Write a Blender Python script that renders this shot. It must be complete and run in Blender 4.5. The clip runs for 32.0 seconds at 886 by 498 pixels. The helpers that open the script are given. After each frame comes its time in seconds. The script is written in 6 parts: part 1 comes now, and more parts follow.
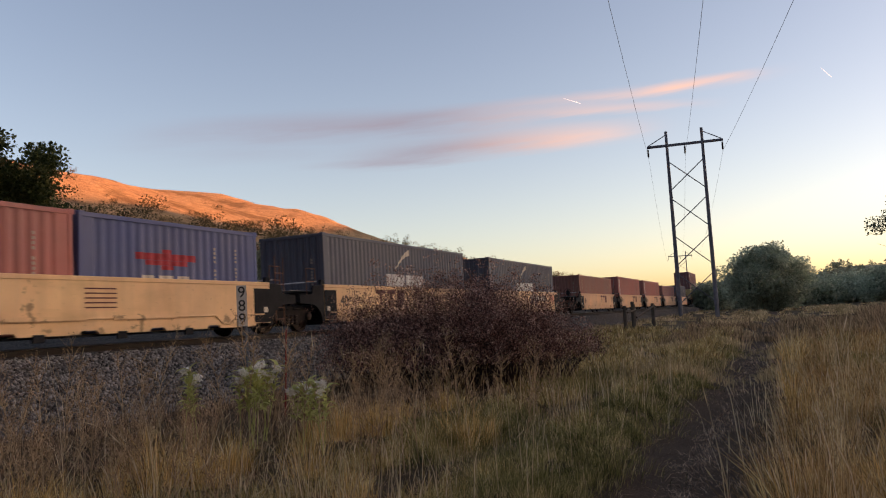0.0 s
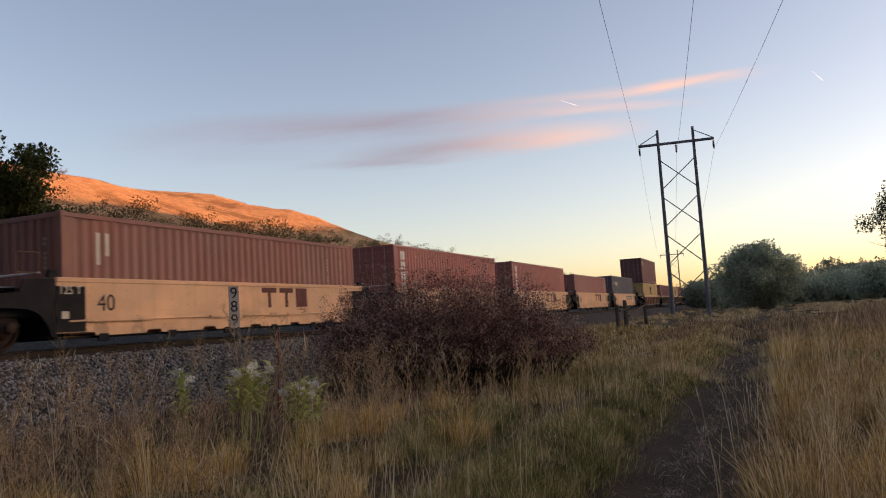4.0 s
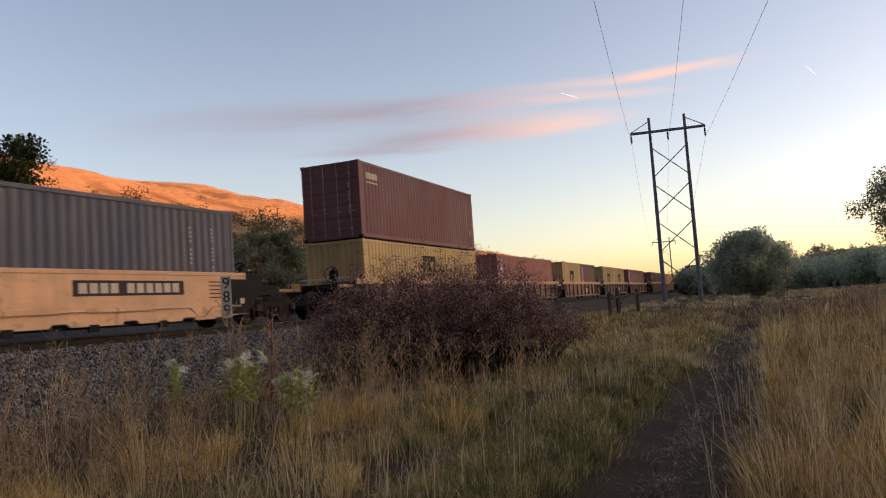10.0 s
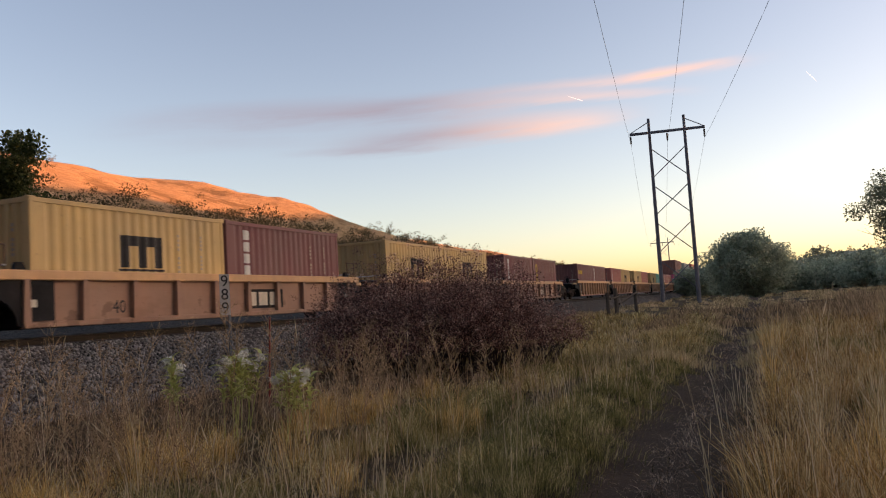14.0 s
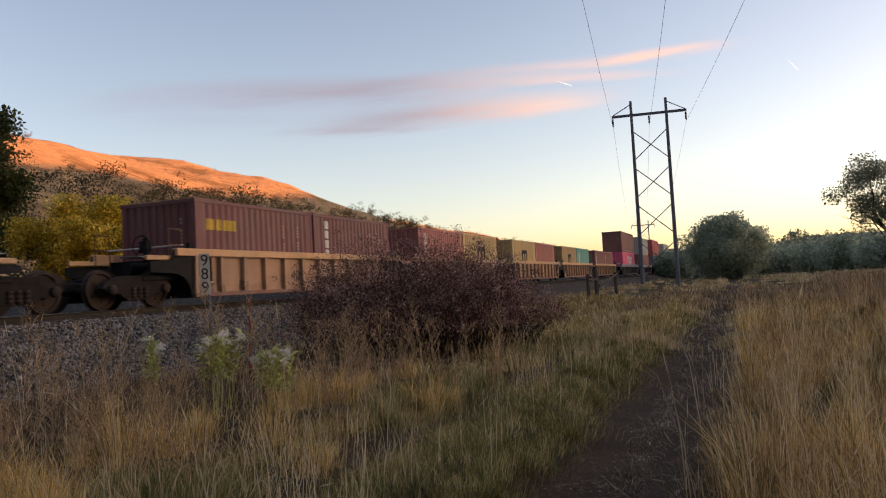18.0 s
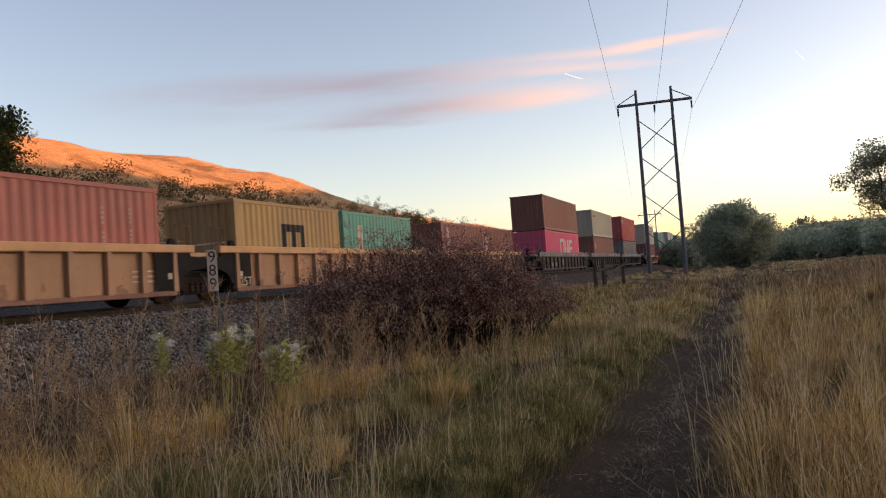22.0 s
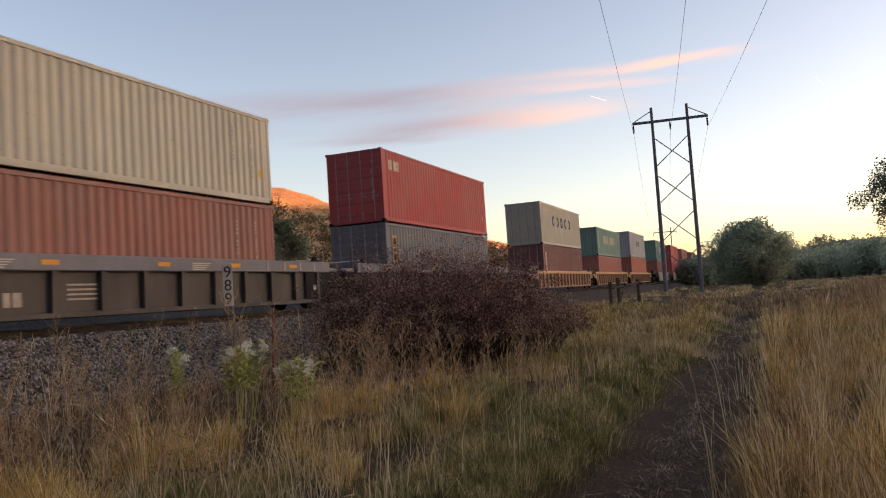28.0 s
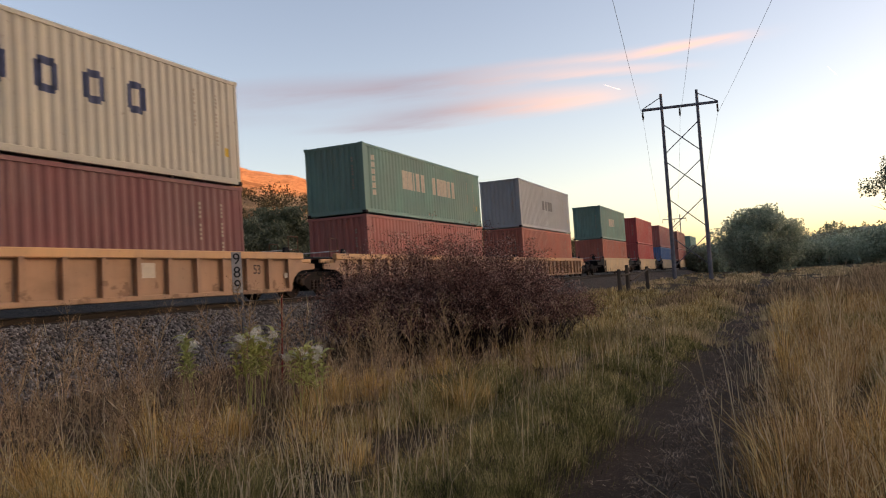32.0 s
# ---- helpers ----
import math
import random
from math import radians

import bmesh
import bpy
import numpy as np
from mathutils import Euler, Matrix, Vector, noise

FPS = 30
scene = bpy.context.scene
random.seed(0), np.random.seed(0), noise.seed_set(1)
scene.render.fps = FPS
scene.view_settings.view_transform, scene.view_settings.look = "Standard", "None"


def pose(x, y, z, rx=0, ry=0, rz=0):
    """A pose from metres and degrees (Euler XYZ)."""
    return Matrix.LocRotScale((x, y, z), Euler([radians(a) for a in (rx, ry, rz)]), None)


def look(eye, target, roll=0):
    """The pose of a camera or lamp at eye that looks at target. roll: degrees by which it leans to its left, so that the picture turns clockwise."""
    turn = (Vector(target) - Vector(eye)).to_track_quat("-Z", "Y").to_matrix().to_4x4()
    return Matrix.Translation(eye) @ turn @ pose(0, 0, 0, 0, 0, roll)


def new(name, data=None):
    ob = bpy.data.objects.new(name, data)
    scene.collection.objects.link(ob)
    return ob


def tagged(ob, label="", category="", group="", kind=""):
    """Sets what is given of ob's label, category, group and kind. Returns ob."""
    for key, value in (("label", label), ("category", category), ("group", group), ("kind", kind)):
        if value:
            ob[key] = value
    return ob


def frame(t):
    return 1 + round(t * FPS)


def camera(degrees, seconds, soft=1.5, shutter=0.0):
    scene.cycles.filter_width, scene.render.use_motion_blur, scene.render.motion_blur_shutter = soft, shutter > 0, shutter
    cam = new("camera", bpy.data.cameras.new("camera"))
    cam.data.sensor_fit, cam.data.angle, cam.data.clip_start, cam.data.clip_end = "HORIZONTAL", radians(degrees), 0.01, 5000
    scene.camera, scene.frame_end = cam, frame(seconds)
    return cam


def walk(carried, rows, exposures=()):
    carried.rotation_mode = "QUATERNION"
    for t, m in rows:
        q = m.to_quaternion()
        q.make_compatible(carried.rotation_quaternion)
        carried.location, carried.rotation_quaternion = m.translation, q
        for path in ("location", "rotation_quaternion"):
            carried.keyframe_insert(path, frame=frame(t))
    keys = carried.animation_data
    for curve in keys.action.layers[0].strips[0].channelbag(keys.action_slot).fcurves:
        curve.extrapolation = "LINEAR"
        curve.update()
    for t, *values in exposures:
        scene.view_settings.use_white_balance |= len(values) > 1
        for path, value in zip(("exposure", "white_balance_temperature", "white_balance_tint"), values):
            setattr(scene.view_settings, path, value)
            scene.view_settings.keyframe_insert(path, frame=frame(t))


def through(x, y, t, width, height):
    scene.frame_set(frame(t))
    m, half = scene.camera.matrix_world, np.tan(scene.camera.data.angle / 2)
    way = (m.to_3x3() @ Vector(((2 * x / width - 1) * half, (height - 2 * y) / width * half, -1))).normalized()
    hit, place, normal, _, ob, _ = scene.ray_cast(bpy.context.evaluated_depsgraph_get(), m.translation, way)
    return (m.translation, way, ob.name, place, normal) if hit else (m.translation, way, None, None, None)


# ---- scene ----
# World: X runs along the track away from the camera, Y across to the track, Z up; the lane by the camera is at Z = 0.
cam = camera(59.3, 32.0, soft=1.1, shutter=0.2)
EYE = (0.0, 0.0, 1.6)
TURN = -67.5
# seconds, yaw, pitch, roll
PATH = [
    (0, 0.64, 5.15, 3.27), (0.5, 0.58, 5.17, 3.20), (1, 0.51, 5.21, 3.32), (1.5, 0.43, 5.20, 3.33), (2, 0.39, 5.16, 3.41),
    (2.5, 0.29, 5.20, 3.43), (3, 0.23, 5.24, 3.54), (3.5, 0.17, 5.14, 3.52), (5.5, -0.06, 4.94, 4.00), (6, -0.09, 4.88, 4.05),
    (6.5, -0.05, 4.76, 4.07), (7, 0.06, 4.67, 4.10), (7.5, 0.13, 4.68, 4.19), (8, 0.07, 4.71, 4.30), (8.5, -0.03, 4.64, 4.29),
    (9, -0.08, 4.44, 4.23), (9.5, -0.22, 4.25, 4.05), (10, -0.41, 4.24, 4.02), (10.5, -0.50, 4.23, 4.05), (11, -0.55, 4.24, 4.04),
    (11.5, -0.60, 4.19, 3.96), (12, -0.63, 4.18, 3.90), (12.5, -0.68, 4.12, 3.76), (13, -0.61, 4.00, 3.71), (13.5, -0.57, 4.02, 3.66),
    (14, -0.54, 4.17, 3.61), (14.5, -0.54, 4.12, 3.65), (16.5, -0.96, 3.70, 2.65), (17, -1.16, 3.31, 3.25), (17.5, -2.15, 2.65, 3.18),
    (18, -1.92, 2.68, 3.28), (18.5, -2.06, 2.54, 3.31), (19, -1.97, 2.39, 3.38), (19.5, -1.82, 2.28, 3.46), (20, -1.59, 2.20, 3.62),
    (20.5, -1.52, 2.16, 3.74), (21, -1.50, 2.08, 3.88), (21.5, -1.46, 2.12, 4.00), (22, -1.39, 2.18, 4.17), (22.5, -1.45, 2.04, 4.15),
    (23, -1.42, 2.00, 4.12), (23.5, 0.80, 2.39, 4.36), (24, 4.45, 3.24, 4.42), (24.5, 3.72, 3.37, 3.93), (25, 2.88, 3.26, 4.03),
    (25.5, 1.90, 3.43, 3.90), (26, 0.31, 3.64, 4.04), (26.5, -0.40, 3.50, 3.93), (28.5, -0.32, 3.44, 3.77), (29, -0.35, 3.37, 3.78),
    (29.5, -0.23, 3.17, 3.82), (30, -0.13, 2.97, 3.87), (30.5, -0.21, 2.68, 3.76), (31, -0.20, 2.57, 3.77), (31.5, -0.05, 2.52, 3.77),
    (32, 0.28, 2.55, 3.76),
]
EXPOSURES = [(0.0, 1.38, 7600, 29), (10.0, 1.48, 7700, 29), (20.0, 1.59, 7800, 28), (26.0, 1.66, 7900, 29), (32.0, 1.67, 7950, 28)]
walk(cam, [(t, pose(*EYE, 90 + p, r, y + TURN)) for t, y, p, r in PATH], EXPOSURES)

# ---- light ----
SUN_AZ, SUN_EL = -62.0, 4.8        # degrees from +X towards +Y; degrees above level
world = bpy.data.worlds.new("world")
scene.world = world
world.use_nodes = True


def make_sky():
    nt = world.node_tree
    nt.nodes.clear()
    N, L = nt.nodes.new, nt.links.new

    def math_node(op, a, b=None, c=None, clamp=False):
        n = N("ShaderNodeMath")
        n.operation, n.use_clamp = op, clamp
        for i, v in enumerate((a, b, c)):
            if v is None:
                continue
            if isinstance(v, (int, float)):
                n.inputs[i].default_value = v
            else:
                L(v, n.inputs[i])
        return n.outputs[0]

    sky = N("ShaderNodeTexSky")
    sky.sky_type, sky.sun_disc = "NISHITA", False
    sky.sun_elevation, sky.sun_rotation = radians(SUN_EL), radians(90 - SUN_AZ)
    sky.air_density, sky.dust_density, sky.ozone_density = 0.75, 1.3, 1.1
    coord = N("ShaderNodeTexCoord")
    sep = N("ShaderNodeSeparateXYZ")
    L(coord.outputs["Generated"], sep.inputs[0])
    az = math_node("MULTIPLY", math_node("ARCTAN2", sep.outputs[1], sep.outputs[0]), 57.2958)
    el = math_node("MULTIPLY", math_node("ARCSINE", sep.outputs[2]), 57.2958)
    # streaks of thin cloud, long and nearly level, in two layers
    comb = N("ShaderNodeCombineXYZ")
    L(math_node("MULTIPLY", az, 0.055), comb.inputs[0])
    L(math_node("MULTIPLY_ADD", el, 0.55, math_node("MULTIPLY", az, 0.035)), comb.inputs[1])
    noise_a = N("ShaderNodeTexNoise")
    L(comb.outputs[0], noise_a.inputs["Vector"])
    noise_a.inputs["Scale"].default_value, noise_a.inputs["Detail"].default_value, noise_a.inputs["Roughness"].default_value = 1.6, 6.0, 0.6
    wob = math_node("MULTIPLY", math_node("SUBTRACT", noise_a.outputs[0], 0.5), 4.0)

    elw = math_node("MULTIPLY_ADD", wob, 0.32, el)

    def fall(v, a, b):
        n = N("ShaderNodeMapRange")
        n.interpolation_type = "SMOOTHSTEP"
        L(v, n.inputs[0])
        n.inputs[1].default_value, n.inputs[2].default_value = a, b
        return n.outputs[0]

    streaks = None
    for az0, el0, slope, bend, width, half, fade, strength in CLOUDS:
        d = math_node("SUBTRACT", az, az0)
        line = math_node("MULTIPLY_ADD", math_node("MULTIPLY_ADD", d, bend, slope), d, el0)
        core = fall(math_node("ABSOLUTE", math_node("SUBTRACT", elw, line)), width * 1.9, 0.0)
        v = math_node("MULTIPLY", core, fall(math_node("ABSOLUTE", d), half, half - fade))
        streaks = math_node("MULTIPLY", v, strength) if streaks is None else math_node("MULTIPLY_ADD", v, strength, streaks)
    grain = math_node("MULTIPLY_ADD", noise_a.outputs[0], 1.5, -0.1)
    amount = math_node("MULTIPLY", streaks, grain, clamp=True)
    # thin cloud is pink towards the sun and grey-violet away from it
    ramp = N("ShaderNodeMapRange")
    ramp.interpolation_type = "SMOOTHSTEP"
    L(az, ramp.inputs[0])
    ramp.inputs[1].default_value, ramp.inputs[2].default_value = 25.0, 9.0
    tone = N("ShaderNodeMix")
    tone.data_type = "RGBA"
    L(ramp.outputs[0], tone.inputs[0])
    tone.inputs[6].default_value, tone.inputs[7].default_value = CLOUD_FAR, CLOUD_NEAR
    mix = N("ShaderNodeMix")
    mix.data_type = "RGBA"
    L(amount, mix.inputs[0])
    L(sky.outputs[0], mix.inputs[6])
    L(tone.outputs[2], mix.inputs[7])
    back = N("ShaderNodeBackground")
    L(mix.outputs[2], back.inputs[0])
    back.inputs[1].default_value = SKY_STRENGTH
    out = N("ShaderNodeOutputWorld")
    L(back.outputs[0], out.inputs[0])


SKY_STRENGTH = 0.15
CLOUD_FAR, CLOUD_NEAR = (0.86, 0.82, 1.0, 1), (2.6, 1.82, 1.45, 1)
# middle azimuth, elevation there, slope, bend, width, half length, fade, strength
CLOUDS = [(31.0, 14.6, -0.03, -0.004, 0.7, 17.0, 12.0, 0.5),
          (13.0, 15.2, -0.014, -0.0008, 0.36, 17.0, 11.0, 0.5),
          (3.6, 15.42, 0.0, -0.004, 0.28, 5.0, 3.5, 0.55),
          (13.0, 14.45, 0.02, -0.004, 0.32, 12.0, 8.0, 0.5),
          (27.0, 13.7, -0.01, -0.002, 1.1, 20.0, 14.0, 0.28),
          (18.5, 12.55, -0.035, -0.0022, 0.62, 14.0, 10.0, 0.85),
          (26.0, 11.7, 0.0, -0.002, 0.25, 9.0, 6.0, 0.3)]
make_sky()
sun = new("sun", bpy.data.lights.new("sun", "SUN"))
sun.data.energy, sun.data.angle, sun.data.color = 5.0, radians(0.6), (1.0, 0.4, 0.15)
sun_way = Vector((math.cos(radians(SUN_AZ)) * math.cos(radians(SUN_EL)), math.sin(radians(SUN_AZ)) * math.cos(radians(SUN_EL)), math.sin(radians(SUN_EL))))
sun.matrix_basis = look(sun_way * 900, (0, 0, 0))

# ---- materials ----


class Graph:
    """A small builder for node materials."""

    def __init__(self, name):
        self.m = bpy.data.materials.new(name)
        self.m.use_nodes = True
        self.t = self.m.node_tree
        self.b = self.t.nodes["Principled BSDF"]
        self.coord = self.t.nodes.new("ShaderNodeTexCoord").outputs["Object"]

    def put(self, kind, **ins):
        n = self.t.nodes.new(kind)
        for k, v in ins.items():
            self.set(n.inputs[k.replace("_", " ")], v)
        return n

    def set(self, sock, v):
        if isinstance(v, bpy.types.NodeSocket):
            self.t.links.new(v, sock)
        else:
            sock.default_value = v

    def noise(self, scale, detail=4.0, rough=0.55, stretch=(1, 1, 1), dist=0.0):
        mp = self.put("ShaderNodeMapping", Vector=self.coord, Scale=stretch)
        return self.put("ShaderNodeTexNoise", Vector=mp.outputs[0], Scale=scale, Detail=detail, Roughness=rough, Distortion=dist).outputs[0]

    def remap(self, v, a, b, c=0.0, d=1.0):
        n = self.put("ShaderNodeMapRange", Value=v)
        for i, x in zip((1, 2, 3, 4), (a, b, c, d)):
            n.inputs[i].default_value = x
        return n.outputs[0]

    def mix(self, f, a, b, kind="MIX"):
        n = self.t.nodes.new("ShaderNodeMix")
        n.data_type, n.blend_type = "RGBA", kind
        self.set(n.inputs[0], f)
        for i, v in ((6, a), (7, b)):
            self.set(n.inputs[i], (*v, 1) if isinstance(v, tuple) and len(v) == 3 else v)
        return n.outputs[2]

    def calc(self, op, a, b=0.0):
        n = self.t.nodes.new("ShaderNodeMath")
        n.operation = op
        self.set(n.inputs[0], a)
        self.set(n.inputs[1], b)
        return n.outputs[0]

    def bump(self, h, strength=0.3, distance=0.02):
        self.set(self.b.inputs["Normal"], self.put("ShaderNodeBump", Height=h, Strength=strength, Distance=distance).outputs[0])

    def done(self, color, rough=0.8, metal=0.0, spec=0.3):
        self.set(self.b.inputs["Base Color"], color if not (isinstance(color, tuple) and len(color) == 3) else (*color, 1))
        self.set(self.b.inputs["Roughness"], rough)
        self.set(self.b.inputs["Metallic"], metal)
        self.set(self.b.inputs["Specular IOR Level"], spec)
        return self.m


def tint(c, k):
    return tuple(min(1.0, v * k) for v in c)


def painted_steel(name, c, rust=0.25, fade=1.3, rough=0.55, chips=0.0):
    """Weathered paint on steel: faded patches, streaks that run down, rust specks."""
    g = Graph(name)
    broad = g.noise(0.55, 5)
    streak = g.noise(2.2, 5, 0.6, (1.6, 1.6, 0.12))
    speck = g.noise(9.0, 6, 0.7)
    rnd = g.put("ShaderNodeObjectInfo").outputs["Random"]
    col = g.mix(g.remap(broad, 0.35, 0.7), tint(c, 0.93), tint(c, fade))
    col = g.mix(g.remap(streak, 0.45, 0.75, 0, 0.3), col, tuple(0.6 * v + 0.008 for v in c))
    col = g.mix(g.remap(rnd, 0, 1, 0, 0.16), col, tint(c, 0.6))
    col = g.mix(g.calc("MULTIPLY", g.remap(speck, 0.62, 0.72), rust), col, (0.11, 0.045, 0.02))
    col = g.mix(g.remap(g.noise(0.9, 4, 0.6, (1, 1, 0.4)), 0.3, 0.7, 0.05, 0.17), col, (0.46, 0.4, 0.35))
    if chips > 0:
        # paint scraped off in blotches, most of it along the foot
        z = g.put("ShaderNodeSeparateXYZ", Vector=g.coord).outputs[2]
        blot = g.calc("ADD", g.noise(1.7, 6, 0.62), g.remap(z, -0.3, 0.75, 0.17, 0.0))
        col = g.mix(g.remap(blot, 0.67, 0.7, 0, chips), col, g.mix(speck, (0.035, 0.018, 0.012), (0.14, 0.06, 0.03)))
        col = g.mix(g.remap(g.noise(1.1, 5, 0.6, (0.5, 0.5, 1.6)), 0.5, 0.7, 0, 0.4), col, tint(c, 0.62))
    g.bump(g.noise(3.0, 3), 0.12, 0.02)
    return g.done(col, g.remap(broad, 0.3, 0.7, rough - 0.1, rough + 0.15), 0.0, 0.35)


def plain(name, c, rough=0.8, metal=0.0, scale=6.0, depth=0.3, spec=0.3, bump=0.2):
    g = Graph(name)
    a, b = g.noise(scale, 5), g.noise(scale * 9, 4)
    col = g.mix(g.remap(a, 0.3, 0.7), tint(c, 1 - depth), tint(c, 1 + depth))
    col = g.mix(g.remap(b, 0.35, 0.75, 0, 0.5), col, tint(c, 0.7))
    g.bump(b, bump, 0.01)
    return g.done(col, rough, metal, spec)


def leafy(name, stops, rough=0.75, patch=0.55, through=0.35, patch_scale=3.2):
    """Blades and leaves: each island has its own shade, patches drift over the stand, light comes through."""
    g = Graph(name)
    isl = g.put("ShaderNodeNewGeometry").outputs["Random Per Island"]
    big = g.remap(g.noise(patch_scale, 3), 0.3, 0.7)
    f = g.remap(g.calc("ADD", g.calc("MULTIPLY", isl, 1 - patch), g.calc("MULTIPLY", big, patch)), 0.14, 0.86)
    ramp = g.put("ShaderNodeValToRGB", Fac=f)
    el = ramp.color_ramp.elements
    el[0].position, el[0].color = 0.0, (*stops[0], 1)
    el[1].position, el[1].color = 1.0, (*stops[-1], 1)
    for i, s in enumerate(stops[1:-1]):
        e = el.new((i + 1) / (len(stops) - 1))
        e.color = (*s, 1)
    g.done(ramp.outputs[0], rough, 0.0, 0.2)
    tr = g.put("ShaderNodeBsdfTranslucent", Color=ramp.outputs[0])
    mx = g.put("ShaderNodeMixShader", Fac=through)
    g.t.links.new(g.b.outputs[0], mx.inputs[1])
    g.t.links.new(tr.outputs[0], mx.inputs[2])
    g.t.links.new(mx.outputs[0], g.t.nodes["Material Output"].inputs[0])
    return g.m


def ground_material():
    """Earth under dead grass: bare dark ruts, straw litter, green at the lane."""
    g = Graph("earth_and_litter")
    sep = g.put("ShaderNodeSeparateXYZ", Vector=g.coord)
    y = sep.outputs[1]
    litter = g.noise(2.0, 6, 0.65)
    fine = g.noise(26.0, 5, 0.7)
    broad = g.noise(0.12, 4)
    col = g.mix(g.remap(litter, 0.35, 0.65), (0.022, 0.015, 0.009), (0.085, 0.057, 0.034))
    col = g.mix(g.remap(broad, 0.4, 0.65, 0, 0.7), col, (0.1, 0.08, 0.036))
    wob = g.calc("MULTIPLY", g.calc("SUBTRACT", g.noise(0.5, 3), 0.5), 0.5)
    mid = g.calc("ADD", y, g.remap(sep.outputs[0], 0, 60, -1.1, -0.32))
    off = g.calc("ABSOLUTE", g.calc("ADD", mid, wob))
    col = g.mix(g.remap(off, 0.45, 0.75, 0.9, 0.0), col, g.mix(litter, (0.025, 0.016, 0.011), (0.085, 0.054, 0.038)))
    col = g.mix(g.remap(fine, 0.55, 0.75, 0, 0.5), col, (0.3, 0.22, 0.14))
    g.bump(g.calc("ADD", g.calc("MULTIPLY", litter, 1.0), g.calc("MULTIPLY", fine, 0.4)), 0.7, 0.06)
    return g.done(col, 0.95, 0, 0.1)


def hill_material():
    """Dry grass slope with darker scrub and paler bare soil."""
    g = Graph("dry_hillside")
    scrub = g.noise(0.055, 7, 0.62)
    grain = g.noise(0.4, 6, 0.7)
    broad = g.noise(0.012, 4)
    col = g.mix(g.remap(grain, 0.3, 0.7), (0.42, 0.26, 0.13), (0.68, 0.46, 0.26))
    col = g.mix(g.remap(broad, 0.4, 0.65, 0, 0.45), col, (0.5, 0.27, 0.14))
    col = g.mix(g.remap(scrub, 0.5, 0.6, 0, 0.65), col, (0.17, 0.105, 0.05))
    col = g.mix(g.remap(g.noise(0.16, 6, 0.7), 0.55, 0.66, 0, 0.6), col, (0.15, 0.1, 0.05))
    g.bump(g.calc("ADD", grain, g.noise(1.6, 4, 0.7)), 0.9, 1.0)
    return g.done(col, 0.95, 0, 0.05)


def stone_material(name, lo, hi):
    g = Graph(name)
    isl = g.put("ShaderNodeNewGeometry").outputs["Random Per Island"]
    n = g.noise(14.0, 5)
    col = g.mix(isl, lo, hi)
    col = g.mix(g.remap(n, 0.4, 0.7, 0, 0.5), col, (0.09, 0.075, 0.06))
    g.bump(n, 0.5, 0.02)
    return g.done(col, 0.9, 0, 0.2)


def ballast_material():
    g = Graph("crushed_stone_bed")
    v = g.put("ShaderNodeTexVoronoi", Vector=g.coord, Scale=15.0)
    w = g.noise(0.6, 4)
    col = g.mix(g.put("ShaderNodeSeparateColor", Color=v.outputs["Color"]).outputs[0], (0.018, 0.016, 0.015), (0.1, 0.09, 0.08))
    col = g.mix(g.remap(w, 0.35, 0.65, 0, 0.4), col, (0.11, 0.085, 0.065))
    g.bump(v.outputs["Distance"], 0.9, 0.08)
    return g.done(col, 0.92, 0, 0.2)


def bark(name, c):
    g = Graph(name)
    n = g.noise(7.0, 5, 0.6, (1, 1, 0.2))
    col = g.mix(g.remap(n, 0.3, 0.7), tint(c, 0.6), tint(c, 1.3))
    g.bump(n, 0.6, 0.03)
    return g.done(col, 0.95, 0, 0.1)


M_GROUND, M_HILL, M_BALLAST = ground_material(), hill_material(), ballast_material()
M_STONE = stone_material("ballast_stone", (0.03, 0.028, 0.026), (0.4, 0.37, 0.335))
M_RAIL = plain("rail_steel", (0.03, 0.023, 0.02), 0.6, 0.3, 5, 0.3)
M_RAIL_TOP = plain("worn_rail_head", (0.45, 0.44, 0.43), 0.3, 1.0, 5, 0.15, 0.5, 0.05)
M_TIE = plain("creosoted_wood", (0.06, 0.045, 0.035), 0.9, 0, 4)
M_GALV = plain("galvanised_steel", (0.16, 0.165, 0.175), 0.55, 0.5, 3, 0.25)
M_ROD = plain("scuffed_lock_rod", (0.36, 0.33, 0.32), 0.55, 0.2, 4, 0.25)
M_WIRE = plain("aluminium_wire", (0.09, 0.09, 0.1), 0.6, 0.4, 3)
M_POLE = plain("weathered_tower_steel", (0.17, 0.175, 0.2), 0.7, 0.2, 2.5, 0.3)
M_GLASS_INS = plain("brown_porcelain", (0.08, 0.05, 0.04), 0.3, 0, 3)
M_WHITE = plain("white_paint", (0.72, 0.7, 0.66), 0.6, 0, 5, 0.12)
M_CREAMMARK = plain("aged_white_paint", (0.62, 0.55, 0.44), 0.65, 0, 5, 0.15)
M_BLACK = plain("black_paint", (0.02, 0.02, 0.022), 0.6, 0, 5)
M_MARKBLUE = plain("dark_blue_paint", (0.05, 0.07, 0.14), 0.6, 0, 5)
M_MARKRED = plain("red_paint", (0.42, 0.04, 0.05), 0.6, 0, 5)
M_MARKBROWN = plain("dark_brown_paint", (0.13, 0.035, 0.03), 0.65, 0, 5)
M_MARKYELLOW = plain("yellow_paint", (0.65, 0.42, 0.05), 0.6, 0, 5, 0.15)
M_REFLECT = plain("orange_reflector", (0.8, 0.33, 0.03), 0.35, 0, 5, 0.1)
M_TRUCK = plain("grimy_cast_steel", (0.025, 0.02, 0.018), 0.9, 0.0, 4, 0.4, 0.15)
M_WHEEL = plain("rusty_wheel_steel", (0.04, 0.026, 0.02), 0.75, 0.2, 4)
